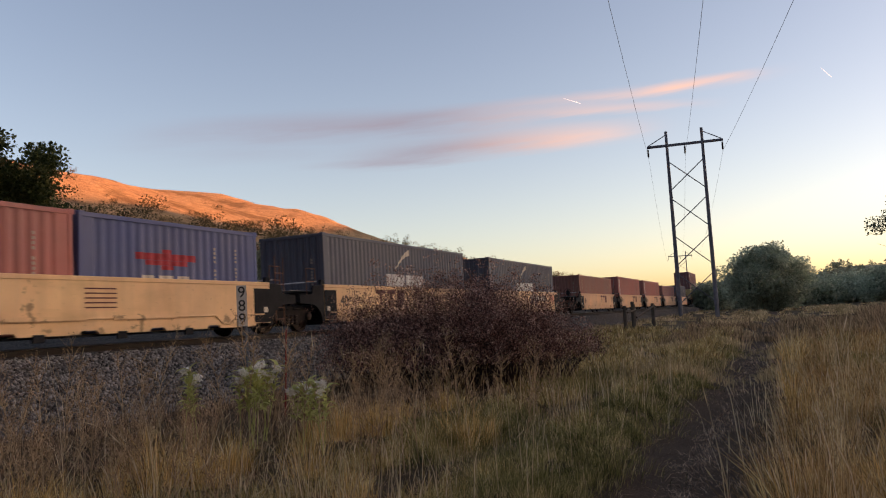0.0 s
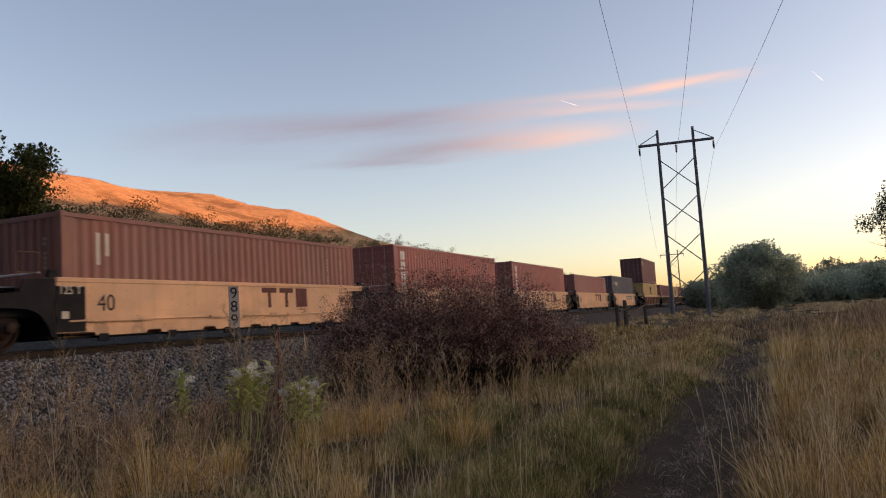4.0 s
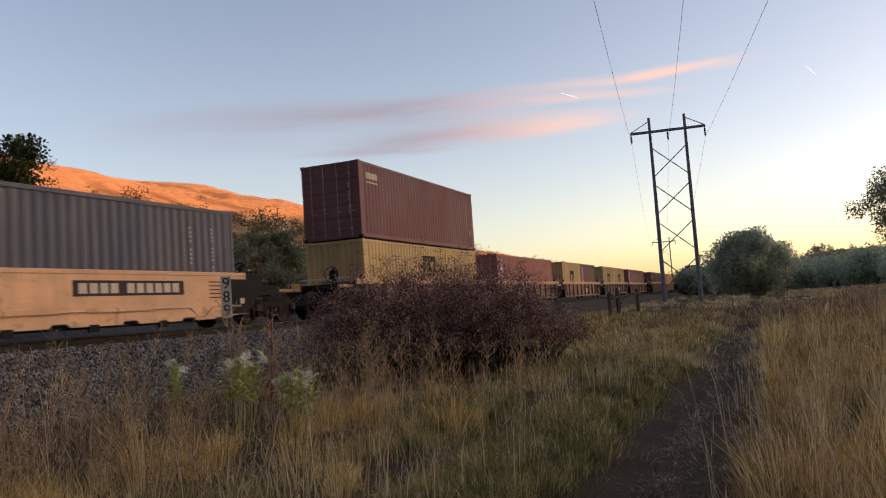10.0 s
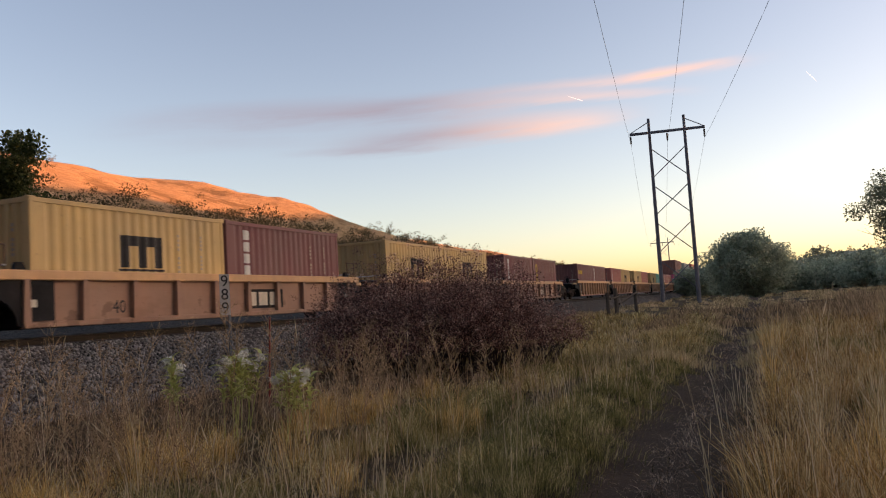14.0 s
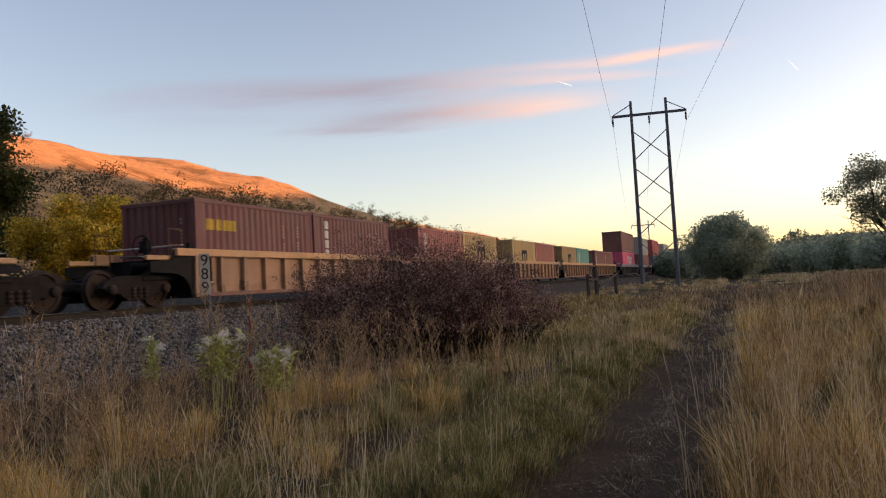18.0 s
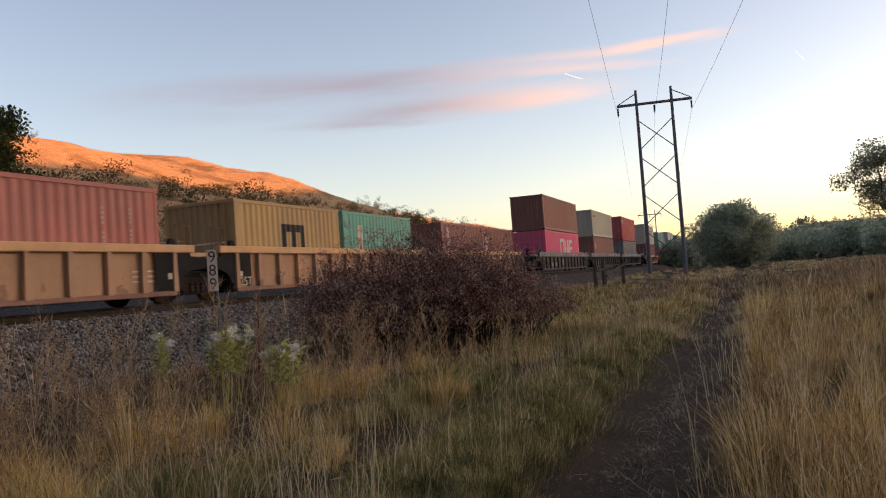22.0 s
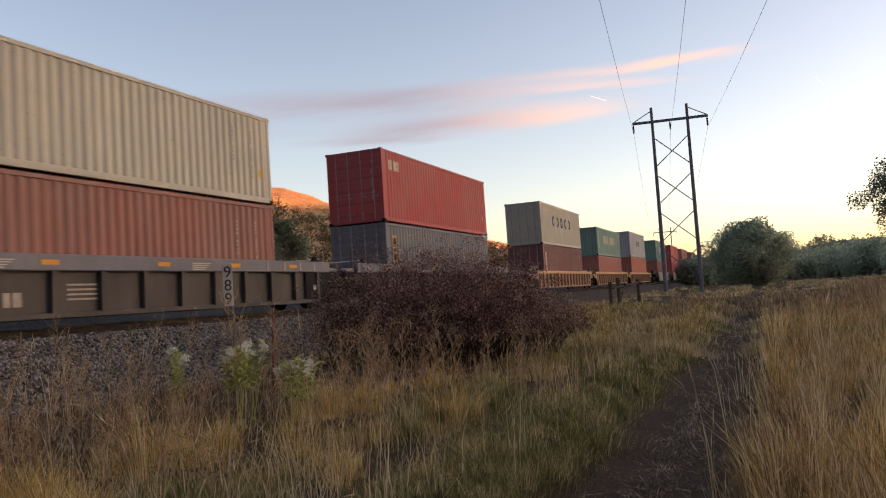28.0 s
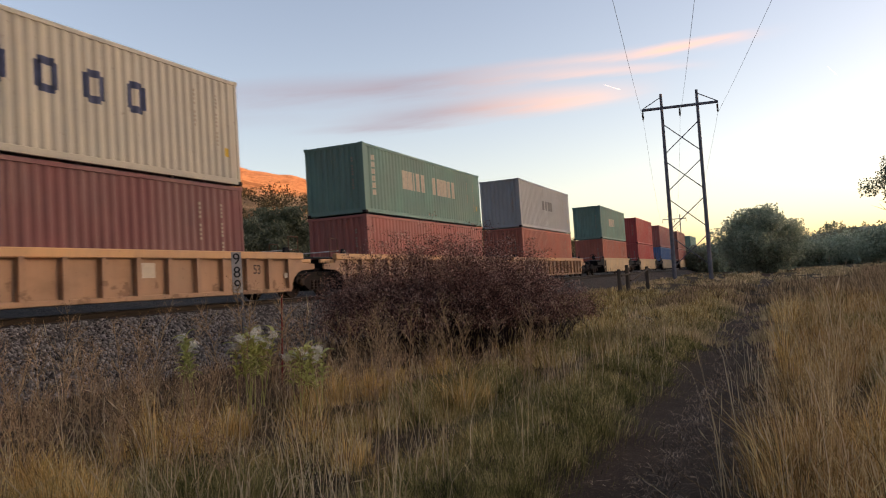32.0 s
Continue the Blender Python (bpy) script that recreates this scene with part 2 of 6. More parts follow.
M_GRIME = plain("dark_grimy_paint", (0.02, 0.019, 0.02), 0.8, 0.0, 2, 0.4, 0.15)
M_DRY = leafy("straw_grass", [(0.0938, 0.0638, 0.0284), (0.362, 0.242, 0.11), (0.675, 0.479, 0.242), (0.95, 0.858, 0.557)], patch=0.4)
M_GREEN = leafy("green_grass", [(0.0345, 0.0381, 0.0145), (0.153, 0.145, 0.0483), (0.318, 0.272, 0.103), (0.768, 0.589, 0.314)], patch=0.45)
M_WEED = leafy("brown_dead_weed", [(0.0434, 0.0288, 0.0182), (0.172, 0.114, 0.0682), (0.408, 0.276, 0.165), (0.944, 0.691, 0.451)], through=0.15, patch=0.45)
M_DUSKWEED = leafy("dull_field_weed", [(0.09, 0.0702, 0.0416), (0.225, 0.162, 0.0975), (0.405, 0.29, 0.176), (0.69, 0.499, 0.325)], patch=0.4)
M_STEM = leafy("bleached_stem", [(0.4, 0.29, 0.17), (0.6, 0.47, 0.3), (0.8, 0.67, 0.47)], patch=0.2)
M_PATCH = leafy("mid_grass", [(0.0553, 0.0495, 0.0179), (0.269, 0.208, 0.0741), (0.61, 0.422, 0.179), (0.95, 0.905, 0.527)], patch=0.45)
M_CROWN = leafy("lane_grass", [(0.0265, 0.0306, 0.0121), (0.133, 0.135, 0.0435), (0.305, 0.271, 0.103), (0.795, 0.647, 0.35)], patch=0.45)
M_BANK = leafy("bank_straw", [(0.0606, 0.0448, 0.0154), (0.25, 0.156, 0.0544), (0.57, 0.335, 0.136), (0.95, 0.829, 0.449)], patch=0.45)
M_BROWNWEED = leafy("dark_dead_weed", [(0.0255, 0.0186, 0.0123), (0.108, 0.0735, 0.0473), (0.294, 0.203, 0.132), (0.841, 0.604, 0.416)], through=0.12, patch=0.45)
M_RUTLITTER = leafy("brown_rut_litter", [(0.06, 0.0392, 0.0275), (0.204, 0.134, 0.0935), (0.408, 0.291, 0.209), (0.744, 0.56, 0.407)], through=0.1, patch=0.45)
M_GOLD = leafy("golden_straw", [(0.132, 0.084, 0.027), (0.576, 0.373, 0.125), (0.888, 0.598, 0.24), (0.95, 0.861, 0.5)], patch=0.3)
M_SEED = leafy("pale_seed_head", [(0.45, 0.34, 0.2), (0.62, 0.5, 0.32), (0.8, 0.68, 0.48)], through=0.5)
M_TWIG = plain("dark_red_twig", (0.035, 0.02, 0.018), 0.85, 0, 8)
M_REDLEAF = leafy("rusty_red_leaf", [(0.03, 0.017, 0.014), (0.11, 0.055, 0.043), (0.36, 0.18, 0.145), (0.8, 0.6, 0.5)], through=0.15, patch=0.4)
M_LEAF = leafy("dark_green_leaf", [(0.03, 0.042, 0.014), (0.055, 0.07, 0.022), (0.09, 0.1, 0.033), (0.15, 0.14, 0.05)], patch_scale=0.25)
M_LEAF_PALE = leafy("grey_green_leaf", [(0.135, 0.155, 0.0945), (0.243, 0.27, 0.176), (0.405, 0.419, 0.284)], patch_scale=0.25, through=0.5)
M_LEAF_GOLD = leafy("yellow_green_leaf", [(0.136, 0.116, 0.0225), (0.408, 0.31, 0.045), (0.782, 0.527, 0.075), (0.95, 0.775, 0.15)], patch_scale=0.8)
M_FIELD = leafy("bleached_field_grass", [(0.168, 0.132, 0.0683), (0.384, 0.303, 0.163), (0.648, 0.506, 0.294), (0.936, 0.748, 0.483)], through=0.15, patch_scale=0.4)
M_SCRUB = leafy("hill_scrub_leaf", [(0.0595, 0.0467, 0.0225), (0.119, 0.0892, 0.0405), (0.204, 0.145, 0.0675)], patch_scale=0.05)
M_THISTLE = leafy("milkweed_leaf", [(0.17, 0.22, 0.055), (0.46, 0.49, 0.16), (0.85, 0.82, 0.45)], patch_scale=2, patch=0.2, through=0.35)
M_FLUFF = leafy("white_thistle_down", [(0.8, 0.77, 0.7), (0.88, 0.86, 0.8), (0.93, 0.92, 0.88)], through=0.5)
# haze of distance is put into these two pale foliage colours
M_WILLOW = leafy("hazy_willow_leaf", [(0.19, 0.23, 0.16), (0.31, 0.37, 0.27), (0.43, 0.49, 0.36), (0.53, 0.58, 0.43)], patch_scale=0.3, through=0.5)
M_FARWOOD = leafy("hazy_far_wood", [(0.16, 0.175, 0.11), (0.23, 0.24, 0.16), (0.3, 0.3, 0.2)], patch_scale=0.03)
# dark coat of the added slope behind the camera, so it bounces little light
M_SKYBLOCK = leafy("dark_sky_blocker", [(0.03, 0.035, 0.02), (0.05, 0.055, 0.03), (0.08, 0.08, 0.045)], patch_scale=0.03)
M_BARK = bark("grey_bark", (0.09, 0.07, 0.055))
M_POSTWOOD = bark("weathered_post_wood", (0.1, 0.085, 0.07))
M_STAKE = plain("faded_red_stake", (0.3, 0.05, 0.04), 0.7, 0, 5)
# the trail's sunlit brightness is put in as emission of its own
_glow = Graph("glowing_trail")
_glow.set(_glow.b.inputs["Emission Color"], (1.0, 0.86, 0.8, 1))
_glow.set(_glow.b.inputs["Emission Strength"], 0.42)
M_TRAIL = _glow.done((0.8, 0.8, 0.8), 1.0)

# ---- mesh tools ----


class Mesh:
    """Gathers vertices and faces for one mesh."""

    def __init__(self):
        self.v, self.f = [], []

    def add(self, vs, fs):
        n = len(self.v)
        self.v += [tuple(p) for p in vs]
        self.f += [tuple(i + n for i in q) for q in fs]
        return self

    def box(self, x0, x1, y0, y1, z0, z1, b=0.0):
        """A box, with chamfered edges when b is given."""
        if b <= 0:
            vs = [(x, y, z) for x in (x0, x1) for y in (y0, y1) for z in (z0, z1)]
            return self.add(vs, [(0, 1, 3, 2), (4, 6, 7, 5), (0, 4, 5, 1), (2, 3, 7, 6), (0, 2, 6, 4), (1, 5, 7, 3)])
        b = min(b, (x1 - x0) * 0.45, (y1 - y0) * 0.45, (z1 - z0) * 0.45)
        vs, ix = [], {}
        for i, (x, sx) in enumerate(((x0, 1), (x1, -1))):
            for j, (y, sy) in enumerate(((y0, 1), (y1, -1))):
                for k, (z, sz) in enumerate(((z0, 1), (z1, -1))):
                    for a in range(3):
                        ix[i, j, k, a] = len(vs)
                        vs.append((x + (0 if a == 0 else sx * b), y + (0 if a == 1 else sy * b), z + (0 if a == 2 else sz * b)))
        fs = []
        for a in range(3):
            o1, o2 = (a + 1) % 3, (a + 2) % 3
            for s in (0, 1):
                q = []
                for p, r in ((0, 0), (1, 0), (1, 1), (0, 1)):
                    c = [0, 0, 0]
                    c[a], c[o1], c[o2] = s, p, r
                    q.append(ix[(*c, a)])
                fs.append(tuple(q if s else q[::-1]))
            for s in (0, 1):
                for r in (0, 1):
                    c0, c1 = [0, 0, 0], [0, 0, 0]
                    c0[o1] = c1[o1] = s
                    c0[o2] = c1[o2] = r
                    c1[a] = 1
                    fs.append((ix[(*c0, o1)], ix[(*c1, o1)], ix[(*c1, o2)], ix[(*c0, o2)]))
        for i in (0, 1):
            for j in (0, 1):
                for k in (0, 1):
                    fs.append(tuple(ix[i, j, k, a] for a in range(3)))
        return self.add(vs, fs)

    def tube(self, p, q, r0, r1=None, n=8, caps=True):
        p, q = Vector(p), Vector(q)
        r1 = r0 if r1 is None else r1
        w = (q - p).normalized()
        a = w.orthogonal().normalized()
        b = w.cross(a)
        vs = []
        for c, r in ((p, r0), (q, r1)):
            for i in range(n):
                t = 2 * math.pi * i / n
                vs.append(c + a * (r * math.cos(t)) + b * (r * math.sin(t)))
        fs = [(i, (i + 1) % n, n + (i + 1) % n, n + i) for i in range(n)]
        if caps:
            fs += [tuple(range(n - 1, -1, -1)), tuple(range(n, 2 * n))]
        return self.add(vs, fs)

    def turned(self, p, axis, profile, n=16):
        """A body turned about axis through p; profile: distance along the axis, radius."""
        p, w = Vector(p), Vector(axis).normalized()
        a = w.orthogonal().normalized()
        b = w.cross(a)
        vs = []
        for d, r in profile:
            for i in range(n):
                t = 2 * math.pi * i / n
                vs.append(p + w * d + a * (r * math.cos(t)) + b * (r * math.sin(t)))
        fs = []
        for k in range(len(profile) - 1):
            fs += [(k * n + i, k * n + (i + 1) % n, (k + 1) * n + (i + 1) % n, (k + 1) * n + i) for i in range(n)]
        fs += [tuple(range(n - 1, -1, -1)), tuple(range((len(profile) - 1) * n, len(profile) * n))]
        return self.add(vs, fs)

    def prism(self, pts, y0, y1):
        """A polygon in X and Z, drawn out along Y."""
        n = len(pts)
        vs = [(x, y0, z) for x, z in pts] + [(x, y1, z) for x, z in pts]
        fs = [tuple(range(n)), tuple(range(2 * n - 1, n - 1, -1))]
        fs += [(i, n + i, n + (i + 1) % n, (i + 1) % n) for i in range(n)]
        return self.add(vs, fs)

    def pipe(self, pts, r, n=6):
        """One unbroken round bar through the points."""
        vs, fs = [], []
        for i, p in enumerate(pts):
            w = (Vector(pts[min(i + 1, len(pts) - 1)]) - Vector(pts[max(i - 1, 0)])).normalized()
            a = w.cross(Vector((0.31, 0.17, 0.93))).normalized()
            b = w.cross(a)
            vs += [tuple(Vector(p) + a * (r * math.cos(6.2832 * k / n)) + b * (r * math.sin(6.2832 * k / n))) for k in range(n)]
            if i:
                o = (i - 1) * n
                fs += [(o + k, o + (k + 1) % n, o + n + (k + 1) % n, o + n + k) for k in range(n)]
        return self.add(vs, fs)

    def data(self, name):
        me = bpy.data.meshes.new(name)
        me.from_pydata(self.v, [], self.f)
        bm = bmesh.new()
        bm.from_mesh(me)
        bmesh.ops.recalc_face_normals(bm, faces=bm.faces)
        bm.to_mesh(me)
        bm.free()
        return me


def part(name, mb, material, parent=None, label=""):
    """Links a gathered mesh (or ready mesh data) as one object under a thing or a part."""
    me = mb.data(name) if isinstance(mb, Mesh) else mb
    if material is not None and not me.materials:
        me.materials.append(material)
    ob = new(name, me)
    ob.parent = parent
    if label:
        ob["label"] = label
    return ob


def empty(name, m, label, category, group=""):
    ob = new(name)
    ob.matrix_basis = m
    ob.empty_display_size = 0.3
    return tagged(ob, label, category, group)


def words(name, text, size, material, parent, m):
    """Lettering in the built-in font, as a thin mesh. m: pose in the parent's space."""
    cu = bpy.data.curves.new(name, "FONT")
    cu.body, cu.size, cu.align_x, cu.align_y, cu.extrude = text, size, "CENTER", "CENTER", 0.002
    tmp = bpy.data.objects.new(name, cu)
    me = bpy.data.meshes.new_from_object(tmp)
    bpy.data.objects.remove(tmp)
    ob = part(name, me, material, parent)
    ob.matrix_basis = m
    return ob


def soup(name, verts, faces_tri, material, label, category, smooth=False, kind="stuff"):
    """One object from numpy vertices and triangles."""
    me = bpy.data.meshes.new(name)
    nv, nf = len(verts), len(faces_tri)
    me.vertices.add(nv)
    me.vertices.foreach_set("co", np.asarray(verts, np.float32).ravel())
    me.loops.add(nf * 3)
    me.loops.foreach_set("vertex_index", np.asarray(faces_tri, np.int32).ravel())
    me.polygons.add(nf)
    me.polygons.foreach_set("loop_start", np.arange(0, nf * 3, 3, dtype=np.int32))
    me.update(calc_edges=True)
    if smooth:
        me.shade_smooth()
    me.materials.append(material)
    ob = new(name, me)
    return tagged(ob, label, category, "", kind) if category else ob

# ---- land ----
TRACK_Y, RAIL_Z = 14.43, 1.47


def smooth(a, b, v):
    t = np.clip((np.asarray(v, float) - a) / (b - a), 0, 1)
    return t * t * (3 - 2 * t)


def ripple(x, y, k, seed=0.0):
    return (np.sin(x * k + 1.3 * seed + 0.7 * np.sin(y * k * 0.8 + seed)) + np.sin(y * k * 1.13 + 2.1 * seed + 0.8 * np.sin(x * k * 0.9))) * 0.5


def lane_off(x, y):
    """Distance across from the middle of the dirt rut, which drifts slowly towards -Y ahead."""
    return np.asarray(y, float) - (1.1 - 0.013 * np.clip(x, 0, 60))


def land(x, y):
    """Height of the ground."""
    x, y = np.asarray(x, float), np.asarray(y, float)
    u = lane_off(x, y)
    z = 0.002 * np.clip(x - 8, 0, 150) + 0.3 * smooth(4, 10.5, y)
    z = z + 0.1 * smooth(-0.5, -1.8, u) - 0.16 * np.exp(-(u / 0.6) ** 4) + 0.12 * np.exp(-((u - 1.3) / 0.55) ** 2) - 0.09 * np.exp(-((u - 2.25) / 0.3) ** 2)
    near = np.exp(-(x * x + y * y) / 90.0 ** 2)
    z = z + near * (0.05 * ripple(x, y, 0.9) + 0.025 * ripple(x, y, 2.7, 3))
    return z + 0.5 * smooth(19, 40, y) * near - 0.4 * smooth(150, 600, np.hypot(x, y))


def sheet(name, xs, ys, height, material, label, category, kind="structure", soft=True):
    gx, gy = np.meshgrid(xs, ys, indexing="ij")
    v = np.stack([gx, gy, height(gx, gy)], -1).reshape(-1, 3)
    nx, ny = len(xs), len(ys)
    i = (np.arange(nx - 1)[:, None] * ny + np.arange(ny - 1)[None, :]).ravel()
    f = np.concatenate([np.stack([i, i + ny, i + ny + 1], 1), np.stack([i, i + ny + 1, i + 1], 1)])
    return soup(name, v, f, material, label, category, soft, kind)


def spread(lo, hi, near, n):
    """Grid lines, dense within near of zero and wide apart far out."""
    t = np.linspace(-1, 1, n)
    v = near * np.sinh(t * 6.0) / np.sinh(3.0)
    return np.clip(v * (hi / v[-1]), lo, hi)


sheet("ground", spread(-3500, 3500, 20, 300), spread(-3500, 3500, 20, 340), land, M_GROUND,
      "dry grassy valley floor with a rutted dirt lane", "ground")


def slope_left(x, y):
    """The long hill beyond the track: level crest, stepping down away from the camera."""
    at, top = (180, 240, 300, 345, 385, 430, 500, 620, 1100), (66, 66, 69.5, 59, 53.4, 53, 55, 50.5, 26)
    crest = sum(np.interp(x + d, at, top) for d in (-18, -6, 6, 18)) / 4
    rise = smooth(38, 259, y) * 0.72 + 0.28 * np.clip((y - 38) / 221, 0, 1)
    rise = rise - 0.10 * smooth(273, 435, y)
    gully = 3.0 * ripple(x, y * 0.4, 0.045) + 1.6 * ripple(x, y, 0.11, 2) + 0.5 * ripple(x, y, 0.4, 5)
    return 0.6 + crest * rise + gully * np.clip(rise * 1.2, 0, 1) * (1 - 0.85 * smooth(203, 254, y))


sheet("hill", np.linspace(-150, 1150, 330), np.linspace(34, 492, 150), slope_left, M_HILL,
      "dry grassy hillside catching orange sunset light along its crest", "hill")


def sky_blocker(x, y):
    """An added, unseen slope behind the camera's back, which shuts off the low eastern sky."""
    return -1 + 170 * smooth(-45, -270, x) * (1 + 0.05 * ripple(x, y, 0.02)) + 1.5 * ripple(x, y, 0.07, 3) * smooth(-60, -200, x)


# added out of view to keep sky light off the leading container ends
sheet("rise", np.linspace(-900, -45, 90), np.linspace(-700, 900, 120), sky_blocker, M_SKYBLOCK, "unseen dark slope added to block the sky behind the camera", "hill")


def ridge_right(x, y):
    """The wooded ridge that hides the low sun: low ahead of the lane, high to the side."""
    d = np.hypot(x, y)
    th = np.degrees(np.arctan2(y, x))
    top = 9.3 + 14.7 * smooth(2, -5, th) + 69 * smooth(-14, -30, th)
    return -1 + top * smooth(330, 640, d) * smooth(12.0, 7.0, th) * (1 + 0.06 * ripple(x, y, 0.02)) + 0.8 * ripple(x, y, 0.06, 2) * smooth(330, 500, d)


sheet("ridge", np.linspace(-200, 1100, 200), np.linspace(-1100, 120, 190), ridge_right, M_FARWOOD,
      "dark wooded ridge beyond the valley", "hill")

# ---- track ----


def track():
    e = Mesh()
    prof = [(9.9, 0.1), (10.5, 0.3), (11.5, 0.78), (12.5, 1.2), (12.8, 1.27), (16.1, 1.27), (16.5, 1.25), (18.2, 1.5), (19.6, 1.72), (21.0, 1.68), (24.5, 0.2)]
    xs = np.concatenate([np.arange(-40, 60, 1.0), np.arange(60, 200, 4.0), np.arange(200, 1601, 50.0)])
    vs, fs = [], []
    for x in xs:
        w = 0.05 * math.sin(x * 1.9) + 0.04 * math.sin(x * 0.73 + 1)
        vs += [(x, y + (w if k in (1, 2) else 0), z + 0.5 * w * (k in (1, 2, 3))) for k, (y, z) in enumerate(prof)]
    k = len(prof)
    for i in range(len(xs) - 1):
        fs += [(i * k + j, (i + 1) * k + j, (i + 1) * k + j + 1, i * k + j + 1) for j in range(k - 1)]
    e.add(vs, fs)
    tagged(part("ballast_bed", e, M_BALLAST), "grey crushed-stone railway embankment", "ballast", "", "structure")
    line = empty("railway_track", pose(0, 0, 0), "single railway track on wooden ties", "track")
    line["kind"] = "structure"
    prof = [(-0.075, 0), (0.075, 0), (0.075, 0.014), (0.012, 0.035), (0.012, 0.125), (0.036, 0.135), (0.036, 0.162), (-0.036, 0.162), (-0.036, 0.135), (-0.012, 0.125), (-0.012, 0.035), (-0.075, 0.014)]
    for side in (-0.755, 0.755):
        m = Mesh()
        n = len(prof)
        m.add([(x, TRACK_Y + side + a, RAIL_Z - 0.168 + b) for x in (-40, 1600) for a, b in prof],
              [tuple(range(n - 1, -1, -1)), tuple(range(n, 2 * n))] + [(i, (i + 1) % n, n + (i + 1) % n, n + i) for i in range(n)])
        r = part("rail", m, M_RAIL, line)
        part("railhead", Mesh().box(-40, 1600, TRACK_Y + side - 0.03, TRACK_Y + side + 0.03, RAIL_Z - 0.006, RAIL_Z, 0.003), M_RAIL_TOP, r, "bright worn running surface")
    tie = Mesh().box(-0.11, 0.11, -1.3, 1.3, -0.17, 0.0, 0.012).data("tie")
    tie.materials.append(M_TIE)
    for i in range(240):
        t = part("tie", tie, None, line)
        t.matrix_basis = pose(2 + i * 0.53, TRACK_Y + random.uniform(-0.03, 0.03), RAIL_Z - 0.172, 0, 0, random.uniform(-1, 1))
    # loose stones on the shoulder
    rng = np.random.default_rng(5)
    n = 60000
    x = 4 + 46 * rng.random(n) ** 1.35
    y = 9.5 + 3.6 * rng.random(n)
    z = np.interp(y, [9.9, 10.5, 11.5, 12.5, 12.8, 13.2], [0.1, 0.3, 0.78, 1.2, 1.27, 1.27])
    z = np.maximum(z, land(x, y))
    r = rng.uniform(0.018, 0.048, n) * (1 + 0.5 * (rng.random(n) < 0.08))
    octa = np.array([(1, 0, 0), (-1, 0, 0), (0, 1, 0), (0, -1, 0), (0, 0, 1), (0, 0, -1)], float)
    tri = np.array([(0, 2, 4), (2, 1, 4), (1, 3, 4), (3, 0, 4), (2, 0, 5), (1, 2, 5), (3, 1, 5), (0, 3, 5)])
    q = rng.normal(size=(n, 3, 3))
    q, _ = np.linalg.qr(q)
    v = np.einsum("vk,nkj->nvj", octa, q) * (r[:, None, None] * rng.uniform(0.6, 1.25, (n, 6, 1))) + np.stack([x, y, z + r * 0.25], 1)[:, None]
    soup("ballast_stone", v.reshape(-1, 3), (tri[None] + 6 * np.arange(n)[:, None, None]).reshape(-1, 3), M_STONE,
         "loose grey crushed stones on the embankment shoulder", "stone")


track()

# ---- grass ----


def blades(name, pos, height, width, lean, material, label, seed=0, seeds=0.0, category="grass", curl=0.6, out=None, reach=None):
    """Grass from root places: tapering blades that bend over, some with a seed head (in a second object)."""
    rng = np.random.default_rng(seed)
    n = len(pos)
    a = rng.uniform(0, 2 * math.pi, n)
    if out is not None:
        a = np.arctan2(out[:, 1], out[:, 0]) + rng.normal(0, 0.6, n)
        lean = lean * (0.35 + np.minimum(1.4, np.hypot(out[:, 0], out[:, 1]) / (0.1 if reach is None else reach)))
    far = np.hypot(pos[:, 0], pos[:, 1])
    width = width * np.maximum(1.0, far / 9.0)
    d = np.stack([np.cos(a), np.sin(a)], 1)
    face = rng.uniform(0, math.pi, n)
    w = np.stack([np.cos(face), np.sin(face), np.zeros(n)], 1) * width[:, None] * 0.5
    mid, tip = pos.copy(), pos.copy()
    mid[:, 2] += height * 0.55
    mid[:, :2] += d * (height * lean * 0.3)[:, None]
    tip[:, 2] += height * (1 - 0.25 * lean * curl)
    tip[:, :2] += d * (height * lean)[:, None]
    root = pos.copy()
    root[:, 2] -= 0.03
    v = np.stack([root - w, root + w, mid - w * 0.8, mid + w * 0.8, tip], 1)
    f = np.array([(0, 1, 3), (0, 3, 2), (2, 3, 4)])
    ob = soup(name, v.reshape(-1, 3), (f[None] + 5 * np.arange(n)[:, None, None]).reshape(-1, 3), material, label, category)
    if seeds > 0:
        k = np.flatnonzero(rng.random(n) < seeds)
        t, m = tip[k], mid[k]
        ax = (t - m) / np.linalg.norm(t - m, axis=1)[:, None]
        ln = 0.09 + 0.11 * rng.random(len(k))
        wd = np.stack([np.cos(face[k]), np.sin(face[k]), np.zeros(len(k))], 1) * (0.0028 + 0.003 * rng.random(len(k)))[:, None]
        wc = np.cross(ax, wd)
        b, c, e = t - ax * (ln * 0.3)[:, None], t + ax * (ln * 0.15)[:, None], t + ax * (ln * 0.7)[:, None]
        v = np.stack([b, c - wd, c + wd, e, c - wc, c + wc], 1)
        f = np.array([(0, 1, 2), (1, 3, 2), (0, 4, 5), (4, 3, 5)])
        soup(name + "_head", v.reshape(-1, 3), (f[None] + 6 * np.arange(len(k))[:, None, None]).reshape(-1, 3), M_SEED, "pale seed heads on dry grass stems", "seed head")
    return ob


def sector(n, rng, d0, d1, a0=-15, a1=60, power=1.0):
    a = np.radians(rng.uniform(a0, a1, n))
    d = d0 + (d1 - d0) * rng.random(n) ** power
    return d * np.cos(a), d * np.sin(a)


